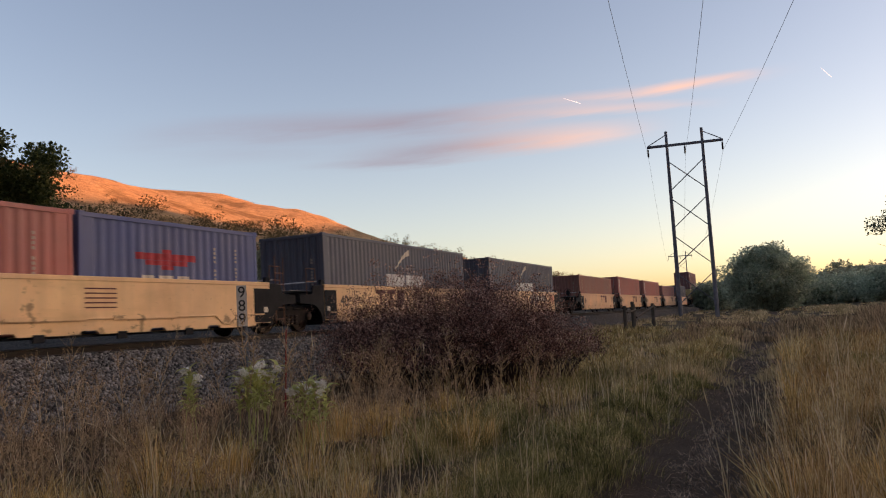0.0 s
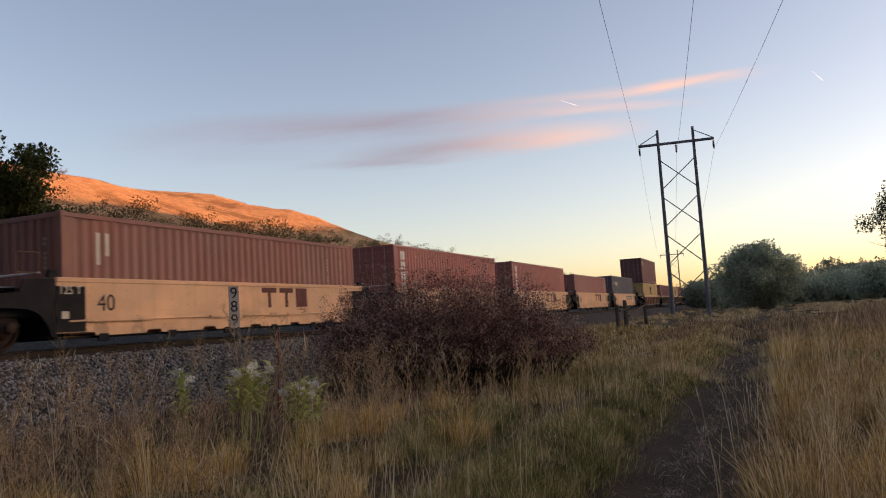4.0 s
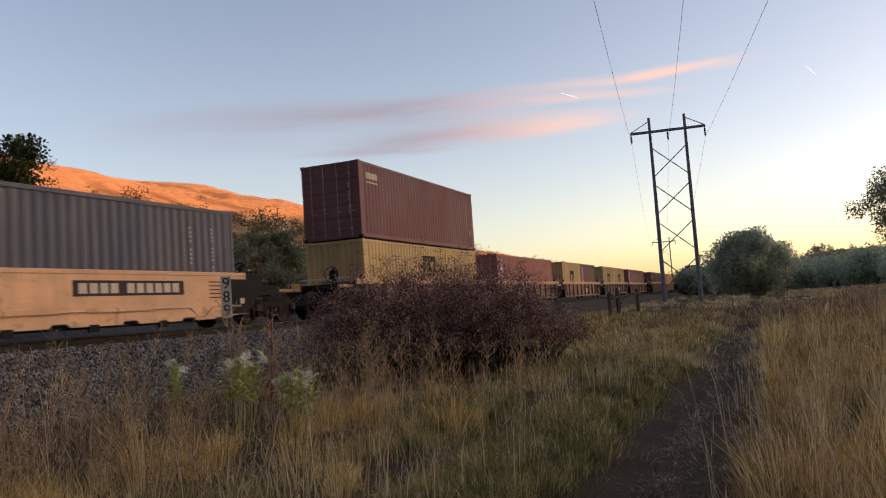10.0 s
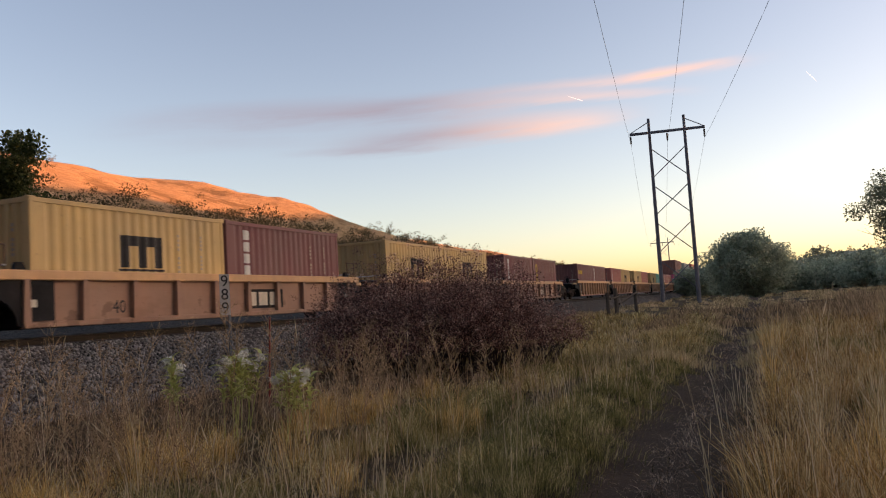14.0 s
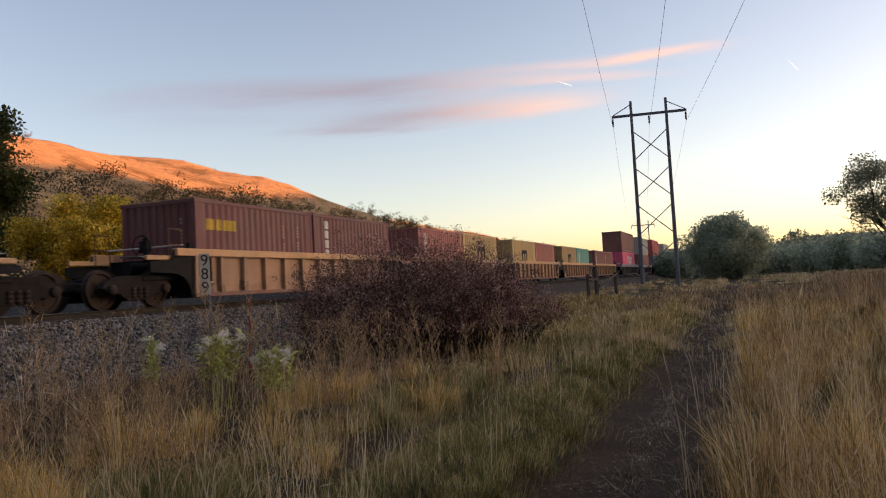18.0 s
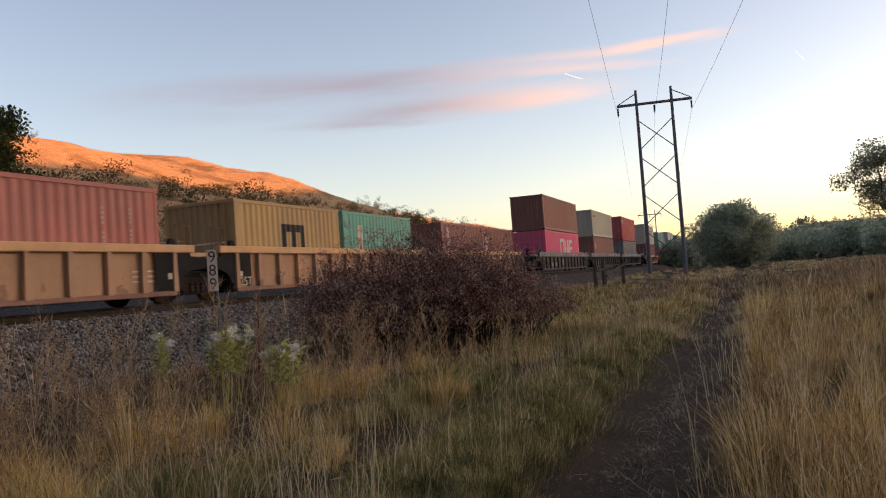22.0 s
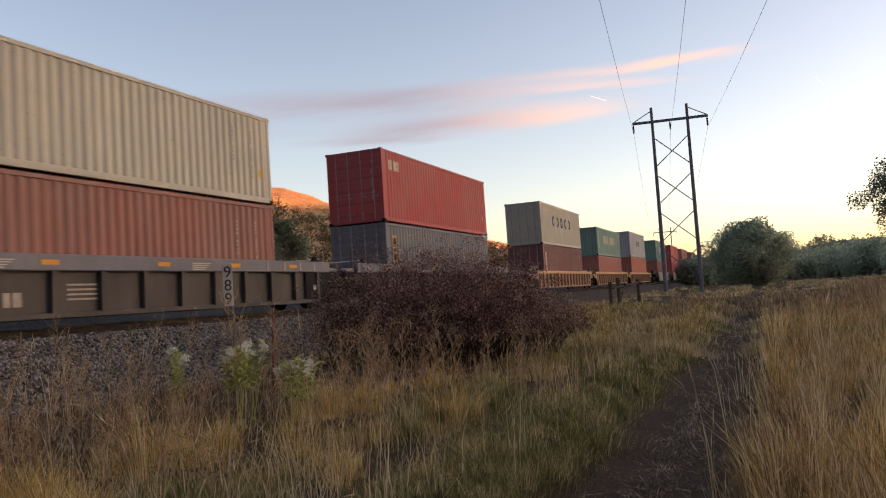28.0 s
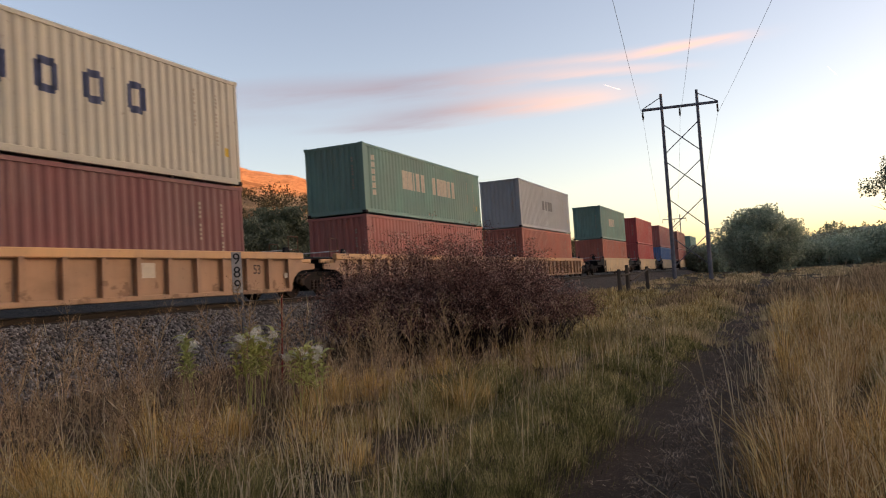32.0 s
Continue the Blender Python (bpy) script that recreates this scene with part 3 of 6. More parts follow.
def clumped(n, rng, keep, d0, d1, per=22, spreadr=0.11, a0=-15, a1=60, power=1.0):
    """Roots in tufts, where keep(x, y) gives the chance that a tuft stands."""
    m = max(1, n // per)
    x, y = sector(m * 4, rng, d0, d1, a0, a1, power)
    ok = np.flatnonzero(rng.random(len(x)) < keep(x, y))[:m]
    x, y = np.repeat(x[ok], per), np.repeat(y[ok], per)
    g = np.repeat(np.clip(rng.lognormal(-0.12, 0.32, len(ok)), 0.4, 1.6), per)
    out = np.stack([rng.normal(0, spreadr, len(x)) * g, rng.normal(0, spreadr, len(y)) * g], 1)
    x, y = x + out[:, 0], y + out[:, 1]
    return np.stack([x, y, land(x, y)], 1), g, out


def in_rut(x, y):
    return np.exp(-(lane_off(x, y) / 0.5) ** 4)


def grass():
    rng = np.random.default_rng(11)
    U = rng.uniform

    def stand(name, count, keep, d0, d1, per, spreadr, a0, a1, power, lo, hi, w0, w1, l0, l1, material, label, seeds=0.0):
        p, g, out = clumped(count, rng, keep, d0, d1, per, spreadr, a0, a1, power)
        n = len(p)
        blades(name, p, U(lo, hi, n) * g * (1 - 0.55 * np.minimum(1, np.hypot(out[:, 0], out[:, 1]) / (2.4 * spreadr * g)) ** 1.5), U(w0, w1, n), U(l0, l1, n), material, label, int(rng.integers(1, 9999)), seeds, out=out, reach=1.2 * spreadr)

    # bank beside the lane: a thick stand of straw over a mixed undergrowth
    bank = lambda x, y: lane_off(x, y) < -0.95 + 0.16 * ripple(x, y, 2.3)
    stand("bank_grass", 70000, lambda x, y: bank(x, y) * (0.45 + 0.55 * ripple(x, y, 1.4)), 3.2, 28, 120, 0.14, -34, 10, 1.3,
          0.3, 0.66, 0.003, 0.006, 0.12, 0.55, M_BANK, "mixed straw and olive grass on the bank beside the lane")
    stand("bank_green", 26000, lambda x, y: bank(x, y) * (ripple(x, y, 0.8, 5) > 0.1), 3.2, 24, 110, 0.13, -34, 10, 1.2,
          0.24, 0.5, 0.005, 0.011, 0.2, 0.7, M_GREEN, "olive green grass among the straw on the bank")
    stand("dry_grass", 12000, lambda x, y: bank(x, y + 0.2) * (ripple(x, y, 1.2, 1) > -0.15), 3.4, 28, 60, 0.09, -34, 8, 1.2,
          0.5, 0.88, 0.003, 0.007, 0.05, 0.38, M_DRY, "tall straw-coloured grass on the bank beside the lane", 0.08)
    stand("bank_stem", 1100, lambda x, y: (lane_off(x, y) < -0.5) * 0.9, 4.0, 22, 3, 0.12, -30, 6, 1.0,
          0.65, 1.1, 0.005, 0.009, 0.06, 0.4, M_STEM, "pale seed-headed stems standing over the bank grass", 0.9)
    stand("bank_tuft", 6000, lambda x, y: bank(x, y) * (ripple(x, y, 2.4, 19) > 0.35), 3.4, 20, 80, 0.06, -34, 8, 1.2,
          0.42, 0.74, 0.004, 0.008, 0.1, 0.5, M_GOLD, "bright golden straw tufts on the bank")
    # crown of the lane: a dense ridge of olive grass, straw along its far edge
    crown = lambda x, y: smooth(0.5, 0.75, lane_off(x, y) + 0.12 * ripple(x, y, 3.1, 7)) * (1 - smooth(1.75, 1.95, lane_off(x, y)))
    stand("green_grass", 190000, lambda x, y: crown(x, y) * (0.7 + 0.3 * ripple(x, y, 2.6, 2)), 3.4, 36, 170, 0.15, -3, 42, 1.25,
          0.09, 0.23, 0.003, 0.006, 0.25, 0.85, M_CROWN, "olive green grass on the crown of the lane")
    stand("crown_straw", 50000, lambda x, y: smooth(1.15, 1.6, lane_off(x, y)) * (1 - smooth(1.8, 2.0, lane_off(x, y))) * (ripple(x, y, 1.7, 12) > -0.3), 3.4, 30, 120, 0.12, -3, 42, 1.2,
          0.12, 0.3, 0.003, 0.006, 0.15, 0.7, M_PATCH, "straw tufts along the crown of the lane")
    # verge between the lane and the weeds, in lumps with gaps
    verge = lambda x, y: smooth(2.5, 2.8, lane_off(x, y)) * (1 - smooth(4.6, 6.0, y + 0.6 * ripple(x, y, 0.7, 3)))
    stand("mixed_grass", 80000, lambda x, y: verge(x, y) * (ripple(x, y, 1.1, 4) > 0.1) * (0.35 + 0.65 * ripple(x, y, 2.6, 4)), 3.2, 24, 190, 0.17, 4, 62, 1.15,
          0.16, 0.44, 0.003, 0.006, 0.15, 0.75, M_PATCH, "mixed dry and green grass tufts beside the lane")
    stand("verge_green", 90000, lambda x, y: verge(x, y) * (ripple(x, y, 0.9, 14) > 0.22), 3.2, 22, 240, 0.22, 4, 62, 1.15,
          0.14, 0.36, 0.003, 0.006, 0.2, 0.8, M_CROWN, "green grass tufts beside the lane")
    stand("straw_tuft", 30000, lambda x, y: smooth(2.4, 2.8, lane_off(x, y)) * (1 - smooth(5.4, 6.6, y)) * (ripple(x, y, 2.2, 9) > 0.4), 3.2, 14, 170, 0.085, 10, 64, 1.15,
          0.3, 0.6, 0.003, 0.006, 0.1, 0.6, M_GOLD, "bright golden straw tufts among the weeds")
    stand("tall_stem", 900, lambda x, y: (lane_off(x, y) > 0.8) * (y < 8.0) * 0.9, 4.0, 15, 3, 0.2, 4, 62, 1.0,
          0.5, 1.0, 0.005, 0.009, 0.05, 0.35, M_STEM, "single tall dry stems with seed heads", 0.7)
    stand("drooping_stem", 170, lambda x, y: (y > 3.6) * (y < 7.6) * 0.9, 5.4, 10.5, 3, 0.18, 36, 62, 1.0,
          0.6, 1.0, 0.007, 0.011, 0.25, 0.9, M_STEM, "pale drooping stems with heavy seed heads", 0.9)
    # dead brown weeds towards the embankment
    stand("dead_weeds", 64000, lambda x, y: smooth(4.6, 6.0, y) * (1 - smooth(9.2, 10.2, y)) * (0.35 + 0.65 * ripple(x, y, 1.7, 6)), 4.6, 32, 34, 0.13, 6, 64, 1.1,
          0.06, 0.24, 0.003, 0.008, 0.4, 1.5, M_BROWNWEED, "tangled dead brown weeds below the embankment")
    stand("weed_stalk", 6000, lambda x, y: smooth(4.8, 6.2, y) * (1 - smooth(9.4, 10.4, y)) * (0.4 + 0.6 * ripple(x, y, 1.2, 16)), 4.8, 22, 6, 0.16, 14, 64, 1.0,
          0.2, 0.6, 0.003, 0.006, 0.1, 0.6, M_WEED, "upright dead brown weed stalks", 0.2)
    # litter in the ruts
    stand("rut_litter", 42000, lambda x, y: np.exp(-((lane_off(x, y) + 0.22) / 0.4) ** 2) * 0.9, 3.2, 30, 7, 0.14, -8, 34, 1.15,
          0.03, 0.1, 0.004, 0.009, 1.2, 2.8, M_RUTLITTER, "flattened brown litter in the dirt rut")
    stand("lane_weeds", 14000, lambda x, y: (np.abs(lane_off(x, y) - 2.25) < 0.28) * 0.9, 3.2, 26, 8, 0.12, 2, 60, 1.1,
          0.04, 0.13, 0.004, 0.009, 0.9, 2.4, M_BROWNWEED, "flattened dead weeds in the old wheel track")
    stand("ground_litter", 60000, lambda x, y: (np.abs(lane_off(x, y)) > 0.5) * (y < 9.6) * (0.5 + 0.5 * ripple(x, y, 3.3, 8)), 3.2, 24, 10, 0.16, -30, 64, 1.1,
          0.04, 0.16, 0.004, 0.01, 0.8, 2.4, M_BROWNWEED, "matted dead grass and weed litter on the ground")
    # the field ahead
    stand("meadow_grass", 36000, lambda x, y: smooth(0.6, 1.1, lane_off(x, y)) * (y < 9.2) * (0.4 + 0.6 * ripple(x, y, 0.9, 21)), 16, 48, 90, 0.22, 3, 24, 1.2,
          0.18, 0.42, 0.004, 0.009, 0.1, 0.7, M_PATCH, "green and straw grass behind the bush")
    stand("field_grass", 60000, lambda x, y: (y < 10.6) * (1 - in_rut(x, y)) * (0.35 + 0.65 * ripple(x, y, 0.6, 3)) * (1 - 0.7 * (x > 31) * (x < 58) * (y < 5)), 17, 130, 24, 0.2, -17, 28, 1.5,
          0.16, 0.36, 0.006, 0.012, 0.1, 0.7, M_FIELD, "dry straw and green grass over the far field")
    stand("field_weeds", 16000, lambda x, y: (y < 4.5) * (1 - in_rut(x, y) * (x < 34)) * (0.3 + 0.7 * ripple(x, y, 0.5, 2)), 30, 52, 26, 0.2, -17, 10, 1.0,
          0.3, 0.6, 0.006, 0.012, 0.05, 0.6, M_DUSKWEED, "dull brown weeds in a belt over the field")
    stand("brown_weeds", 16000, lambda x, y: (y < -3) * (0.3 + 0.7 * ripple(x, y, 0.6, 8)), 18, 60, 30, 0.16, -18, -5, 1.0,
          0.55, 0.95, 0.005, 0.011, 0.03, 0.35, M_DUSKWEED, "tall dark brown weeds across the field")


grass()

# ---- plants ----


def leaves(rng, centres, n, spreadr, size, flat=0.6):
    """Leaf quads round clump centres: vertices and triangles."""
    c = centres[rng.integers(0, len(centres), n)]
    p = c + np.clip(rng.normal(size=(n, 3)), -1.7, 1.7) * spreadr * np.array([1, 1, 0.8])
    a = rng.normal(size=(n, 3))
    a /= np.linalg.norm(a, axis=1)[:, None]
    b = np.cross(a, rng.normal(size=(n, 3)))
    b /= np.linalg.norm(b, axis=1)[:, None]
    s = size * rng.uniform(0.6, 1.3, n)[:, None]
    v = np.stack([p - a * s, p + b * s * flat, p + a * s, p - b * s * flat], 1)
    f = np.array([(0, 1, 2), (0, 2, 3)])
    return v.reshape(-1, 3), (f[None] + 4 * np.arange(n)[:, None, None]).reshape(-1, 3)


def grow(rng, p, way, length, r, depth, out, tips, split=3, droop=0.0, wander=0.25):
    """A limb in short tapering pieces that forks."""
    pieces = 3
    q, w = Vector(p), Vector(way).normalized()
    for i in range(pieces):
        w = (w + Vector(rng.normal(size=3)) * wander * 0.4 + Vector((0, 0, -droop * 0.2))).normalized()
        e = q + w * (length / pieces)
        k0, k1 = r * (1 - 0.5 * i / pieces), r * (1 - 0.5 * (i + 1) / pieces)
        out.tube(q, e, k0, k1, 6 if depth > 1 else 4, False)
        q = e
        if depth > 0 and i > 0:
            grow(rng, q, w + Vector(rng.normal(size=3)) * 0.8, length * 0.62, k1 * 0.6, depth - 1, out, tips, split, droop, wander)
    tips.append(tuple(q))
    if depth > 0:
        for _ in range(split - 1):
            grow(rng, q, w + Vector(rng.normal(size=3)) * 0.7, length * 0.66, r * 0.45, depth - 1, out, tips, split, droop, wander)


def tree(name, at, height, crown, seed, material, n, leaf, label, trunk=0.35, squash=0.8, low=0.3, clump=0.55, category="tree", group="", k=150):
    """Trunk and limbs, and a crown of leaf clumps with gaps and an uneven edge."""
    rng = np.random.default_rng(seed)
    base = empty(name, pose(*at), label, category, group)
    w, tips = Mesh(), []
    r = height * 0.035
    q = Vector((0, 0, -0.3))
    top = Vector((rng.normal() * 0.2, rng.normal() * 0.2, height * trunk))
    w.tube(q, top, r * 1.25, r * 0.8, 9)
    for i in range(6):
        a = i * 1.05 + rng.uniform(-0.3, 0.3)
        grow(rng, top - Vector((0, 0, height * 0.04 * i)), (math.cos(a), math.sin(a), rng.uniform(0.5, 1.3)), height * 0.27, r * 0.5, 2, w, tips, 2)
    part("trunk", w, M_BARK, base)
    d = rng.normal(size=(k, 3))
    d /= np.linalg.norm(d, axis=1)[:, None]
    rad = rng.uniform(0.2, 1.0, k) ** 0.5
    mid = height * (low + (1 - low) * 0.5)
    c = d * rad[:, None] * np.array([crown, crown, height * (1 - low) * 0.5]) * np.array([1, 1, squash / 0.8]) + np.array([0, 0, mid])
    c = c * (1 + 0.05 * rng.normal(size=(k, 1)) * np.array([1, 1, 0.4]))
    v, f = leaves(rng, c, n, crown * clump * (0.24 if k > 100 else 0.2), leaf)
    ob = soup("crown", v, f, material, "", "", False)
    ob.parent = base
    return base


def shrub():
    """The broad rusty bush before the track."""
    rng = np.random.default_rng(21)
    x, y = 16.2, 6.46
    base = empty("shrub", pose(x, y, float(land(x, y)), 0, 0, 23.5), "broad tangled bush with dark twigs and rust-red leaves", "bush")
    w, tips = Mesh(), []
    for i in range(500):
        a, k = rng.uniform(0, 2 * math.pi), rng.random() ** 0.6
        ax, ay = math.cos(a) * k, math.sin(a) * k
        tall = (1.05 - 0.5 * k * k) * (1.0 + 0.14 * ay) * rng.uniform(0.85, 1.12)
        grow(rng, (ax * 1.4, ay * 2.3, -0.1), (ax * 0.42, ay * 0.6, 1.1), 1.34 * tall, 0.012, 2, w, tips, 2, 0.0, 0.45)
    part("branchwork", w, M_TWIG, base)
    t = np.array(tips)
    t = t[t[:, 2] > 0.5]
    v, f = leaves(rng, t, 150000, 0.065, 0.017)
    ob = soup("foliage", v, f, M_REDLEAF, "", "", False)
    ob.parent = base


shrub()


def on_land(x, y):
    return (x, y, float(land(x, y)) - 0.05)


tree("tree", on_land(118, 0.83), 8.3, 5.3, 31, M_WILLOW, 50000, 0.17, "rounded dark green willow at the end of the lane", 0.2, 0.92, 0.02, 0.6)
tree("tree", on_land(52, -9.07), 7.7, 3.4, 32, M_LEAF_PALE, 30000, 0.065, "grey-green cottonwood with hanging ragged boughs", 0.42, 0.8, 0.42, 0.55, k=60)
tree("tree", (28.0, 37.5, 1.4), 10.8, 4.3, 33, M_LEAF, 85000, 0.1, "tall dark tree on the slope beyond the track", 0.3, 0.8, 0.16, 0.62, k=95)
tree("bush", (25.6, 25.8, 0.75), 5.5, 3.05, 34, M_LEAF_GOLD, 52000, 0.075, "yellowing green bush behind the track", 0.15, 0.8, 0.0, 0.6, "bush", k=55)
tree("bush", (38, 26.5, 0.75), 5.7, 3.2, 35, M_LEAF_PALE, 42000, 0.1, "grey-green bush beyond the track", 0.15, 0.8, 0.0, 0.6, "bush", k=60)
tree("bush", (31.5, 31.9, 0.75), 4.1, 3.2, 36, M_LEAF, 26000, 0.065, "dark scrubby bush beyond the track", 0.15, 0.8, 0.0, 0.6, "bush", k=50)
tree("bush", (60, 32.2, 0.7), 4.4, 3.8, 37, M_SCRUB, 26000, 0.08, "brownish bush at the foot of the hill", 0.15, 0.8, 0.0, 0.7, "bush")
for i, (d, th, hh, rr) in enumerate(((140, 4.0, 4.3, 3.1), (150, 2.7, 4.7, 3.8), (150, -2.5, 4.3, 4.5), (160, -4.7, 4.9, 4.9), (150, -7.0, 4.9, 5.1), (140, -9.4, 4.7, 4.9), (150, -11.8, 5.5, 5.3))):
    tree("tree", on_land(d * math.cos(radians(th)), d * math.sin(radians(th))), hh, rr, 40 + i, M_WILLOW, 9000, 0.26, "low dark green tree in the belt across the field", 0.2, 0.9, 0.0, 0.75, "tree", "trees across the field")


def scrub(name, places, n, leaf, seed, material, label):
    """Bushes too far to tell apart, as one mass of leaf clumps."""
    rng = np.random.default_rng(seed)
    vs, fs, off = [], [], 0
    for x, y, z, r in places:
        k = 9
        d = rng.normal(size=(k, 3)) * np.array([0.5, 0.5, 0.3]) * r + np.array([x, y, z + r * 0.45])
        far = min(1.0, max(0.3, math.hypot(x, y) / 200))
        v, f = leaves(rng, d, int(n / far), r * 0.21, leaf * r * far)
        vs.append(v), fs.append(f + off)
        off += len(v)
    return soup(name, np.concatenate(vs), np.concatenate(fs), material, label, "bush")


def hill_scrub():
    rng = np.random.default_rng(61)
    out = []
    while len(out) < 760:
        x, y = rng.uniform(60, 620), rng.uniform(42, 236)
        dense = 0.95 * (1 - smooth(125, 165, y)) + 0.05 + 0.2 * (ripple(x, y, 0.05, 3) > 0.45)
        if rng.random() < dense:
            out.append((x, y, float(slope_left(x, y)), rng.uniform(2.0, 4.6) * (1 if y < 150 else 0.4)))
    for x in (560, 585, 600, 640, 655, 690):
        out.append((x, 247, float(slope_left(x, 247)), rng.uniform(2.2, 3.6)))
    scrub("hill_scrub", out, 300, 0.072, 62, M_SCRUB, "dark scrub bushes scattered over the hillside")
    out = []
    while len(out) < 230:
        x, y = 3 + 130 * rng.random(), rng.uniform(19.8, 25)
        out.append((x, y, float(land(x, y)), rng.uniform(0.7, 1.5)))
    scrub("trackside_brush", out, 110, 0.08, 64, M_SCRUB, "low dark brush along the far side of the track")
    out = []
    while len(out) < 260:
        th, d = rng.uniform(-40, 8), rng.uniform(330, 700)
        x, y = d * math.cos(radians(th)), d * math.sin(radians(th))
        out.append((x, y, float(ridge_right(x, y)), rng.uniform(2.5, 6)))
    scrub("far_woods", out, 120, 0.14, 63, M_FARWOOD, "far dark woods along the ridge")


hill_scrub()


def dead_weed(at, height, seed):
    """A dead branching weed stalk with fine side twigs."""
    rng = np.random.default_rng(seed)
    base = empty("dead_weed", pose(*at, 0, 0, rng.uniform(0, 360)), "tall dead brown weed with fine bare branches", "weed", "dead weeds below the embankment")
    w = Mesh()
    q, way = Vector((0, 0, -0.05)), Vector((rng.normal() * 0.08, rng.normal() * 0.08, 1))
    tips = []
    k = 9
    for i in range(k):
        e = q + way * (height / k)
        w.tube(q, e, 0.008 * (1 - 0.07 * i), 0.008 * (1 - 0.07 * (i + 1)), 5, False)
        q = e
        way = (way + Vector((rng.normal() * 0.07, rng.normal() * 0.07, 0))).normalized()
        if i > 1:
            for _ in range(3):
                a = rng.uniform(0, 6.28)
                grow(rng, q, (math.cos(a) * 0.6, math.sin(a) * 0.6, 0.9), height * 0.2 * (1.15 - 0.06 * i), 0.005, 1, w, tips, 2, 0, 0.4)
    part("stalk", w, M_WEEDSTEM, base)
    v, f = leaves(rng, np.array(tips), 360, 0.018, 0.008)
    ob = soup("withered_chaff", v, f, M_WEED, "", "", False)
    ob.parent = base
    ob["kind"] = "stuff"


def leaf_blade(ln, wd, curl):
    d = Mesh()
    n = 5
    vs = [(0, 0, 0)]
    for i in range(1, n):
        f = i / n
        w = wd * math.sin(math.pi * f ** 0.8)
        z = 0.03 * math.sin(f * 3) - curl * f * f
        vs += [(ln * f, -w, z + 0.012), (ln * f, 0, z), (ln * f, w, z + 0.012)]
    vs.append((ln, 0, -curl))
    fs = [(0, 1, 2), (0, 2, 3)]
    for i in range(n - 2):
        b = 1 + 3 * i
        fs += [(b, b + 3, b + 4, b + 1), (b + 1, b + 4, b + 5, b + 2)]
    b = 1 + 3 * (n - 2)
    fs += [(b, 3 * n - 2, b + 1), (b + 1, 3 * n - 2, b + 2)]
    me = d.add(vs, fs).data("leaf")
    me.materials.append(M_THISTLE)
    return me


MILK_LEAF = [leaf_blade(0.17, 0.036, 0.03), leaf_blade(0.14, 0.032, 0.06), leaf_blade(0.2, 0.042, 0.05)]


def milkweed(at, height, seed, stems=4):
    """A leafy stem cluster with split pods that spill white down."""
    rng = np.random.default_rng(seed)
    base = empty("milkweed", pose(*at), "green milkweed with split pods spilling white fluff", "plant", "milkweeds below the embankment")
    for s in range(stems):
        a = rng.uniform(0, 6.28)
        r = rng.uniform(0.02, 0.2)
        p = Vector((r * math.cos(a), r * math.sin(a), -0.05))
        e = p + Vector((rng.normal() * 0.12, rng.normal() * 0.12, height * rng.uniform(0.9, 1.15)))
        part("stem", Mesh().tube(p, e, 0.008, 0.005, 6, False), M_THISTLE, base)
        for i in range(9):
            f = 0.55 + 0.45 * i / 8
            c = p.lerp(e, f)
            for h in (0, 180):
                lf = part("leaf", MILK_LEAF[(i + s) % 3], None, base)
                k = rng.uniform(0.65, 1.1)
                lf.matrix_basis = pose(*c, 0, rng.uniform(-55, -5), math.degrees(a) + i * 90 + h + rng.normal() * 20) @ Matrix.Diagonal((k, k, k, 1))
        if s < 4 or rng.random() < 0.5:
            v, f = leaves(rng, np.array([tuple(e + Vector((rng.normal() * 0.04, rng.normal() * 0.04, 0.0)))]), 130, 0.026, 0.034, 0.25)
            ob = soup("fluff", v, f, M_FLUFF, "white silky seed down", "", False)
            ob.parent = base
            ob["kind"] = "stuff"
            pod = Mesh().turned(e - Vector((0, 0, 0.05)), (rng.normal() * 0.5, rng.normal() * 0.5, 1), [(0, 0.004), (0.02, 0.014), (0.05, 0.018), (0.08, 0.01), (0.1, 0.002)], 7)
            part("pod", pod, M_SEED, base)


M_WEEDSTEM = plain("dead_weed_stem", (0.46, 0.32, 0.19), 0.9, 0, 8)


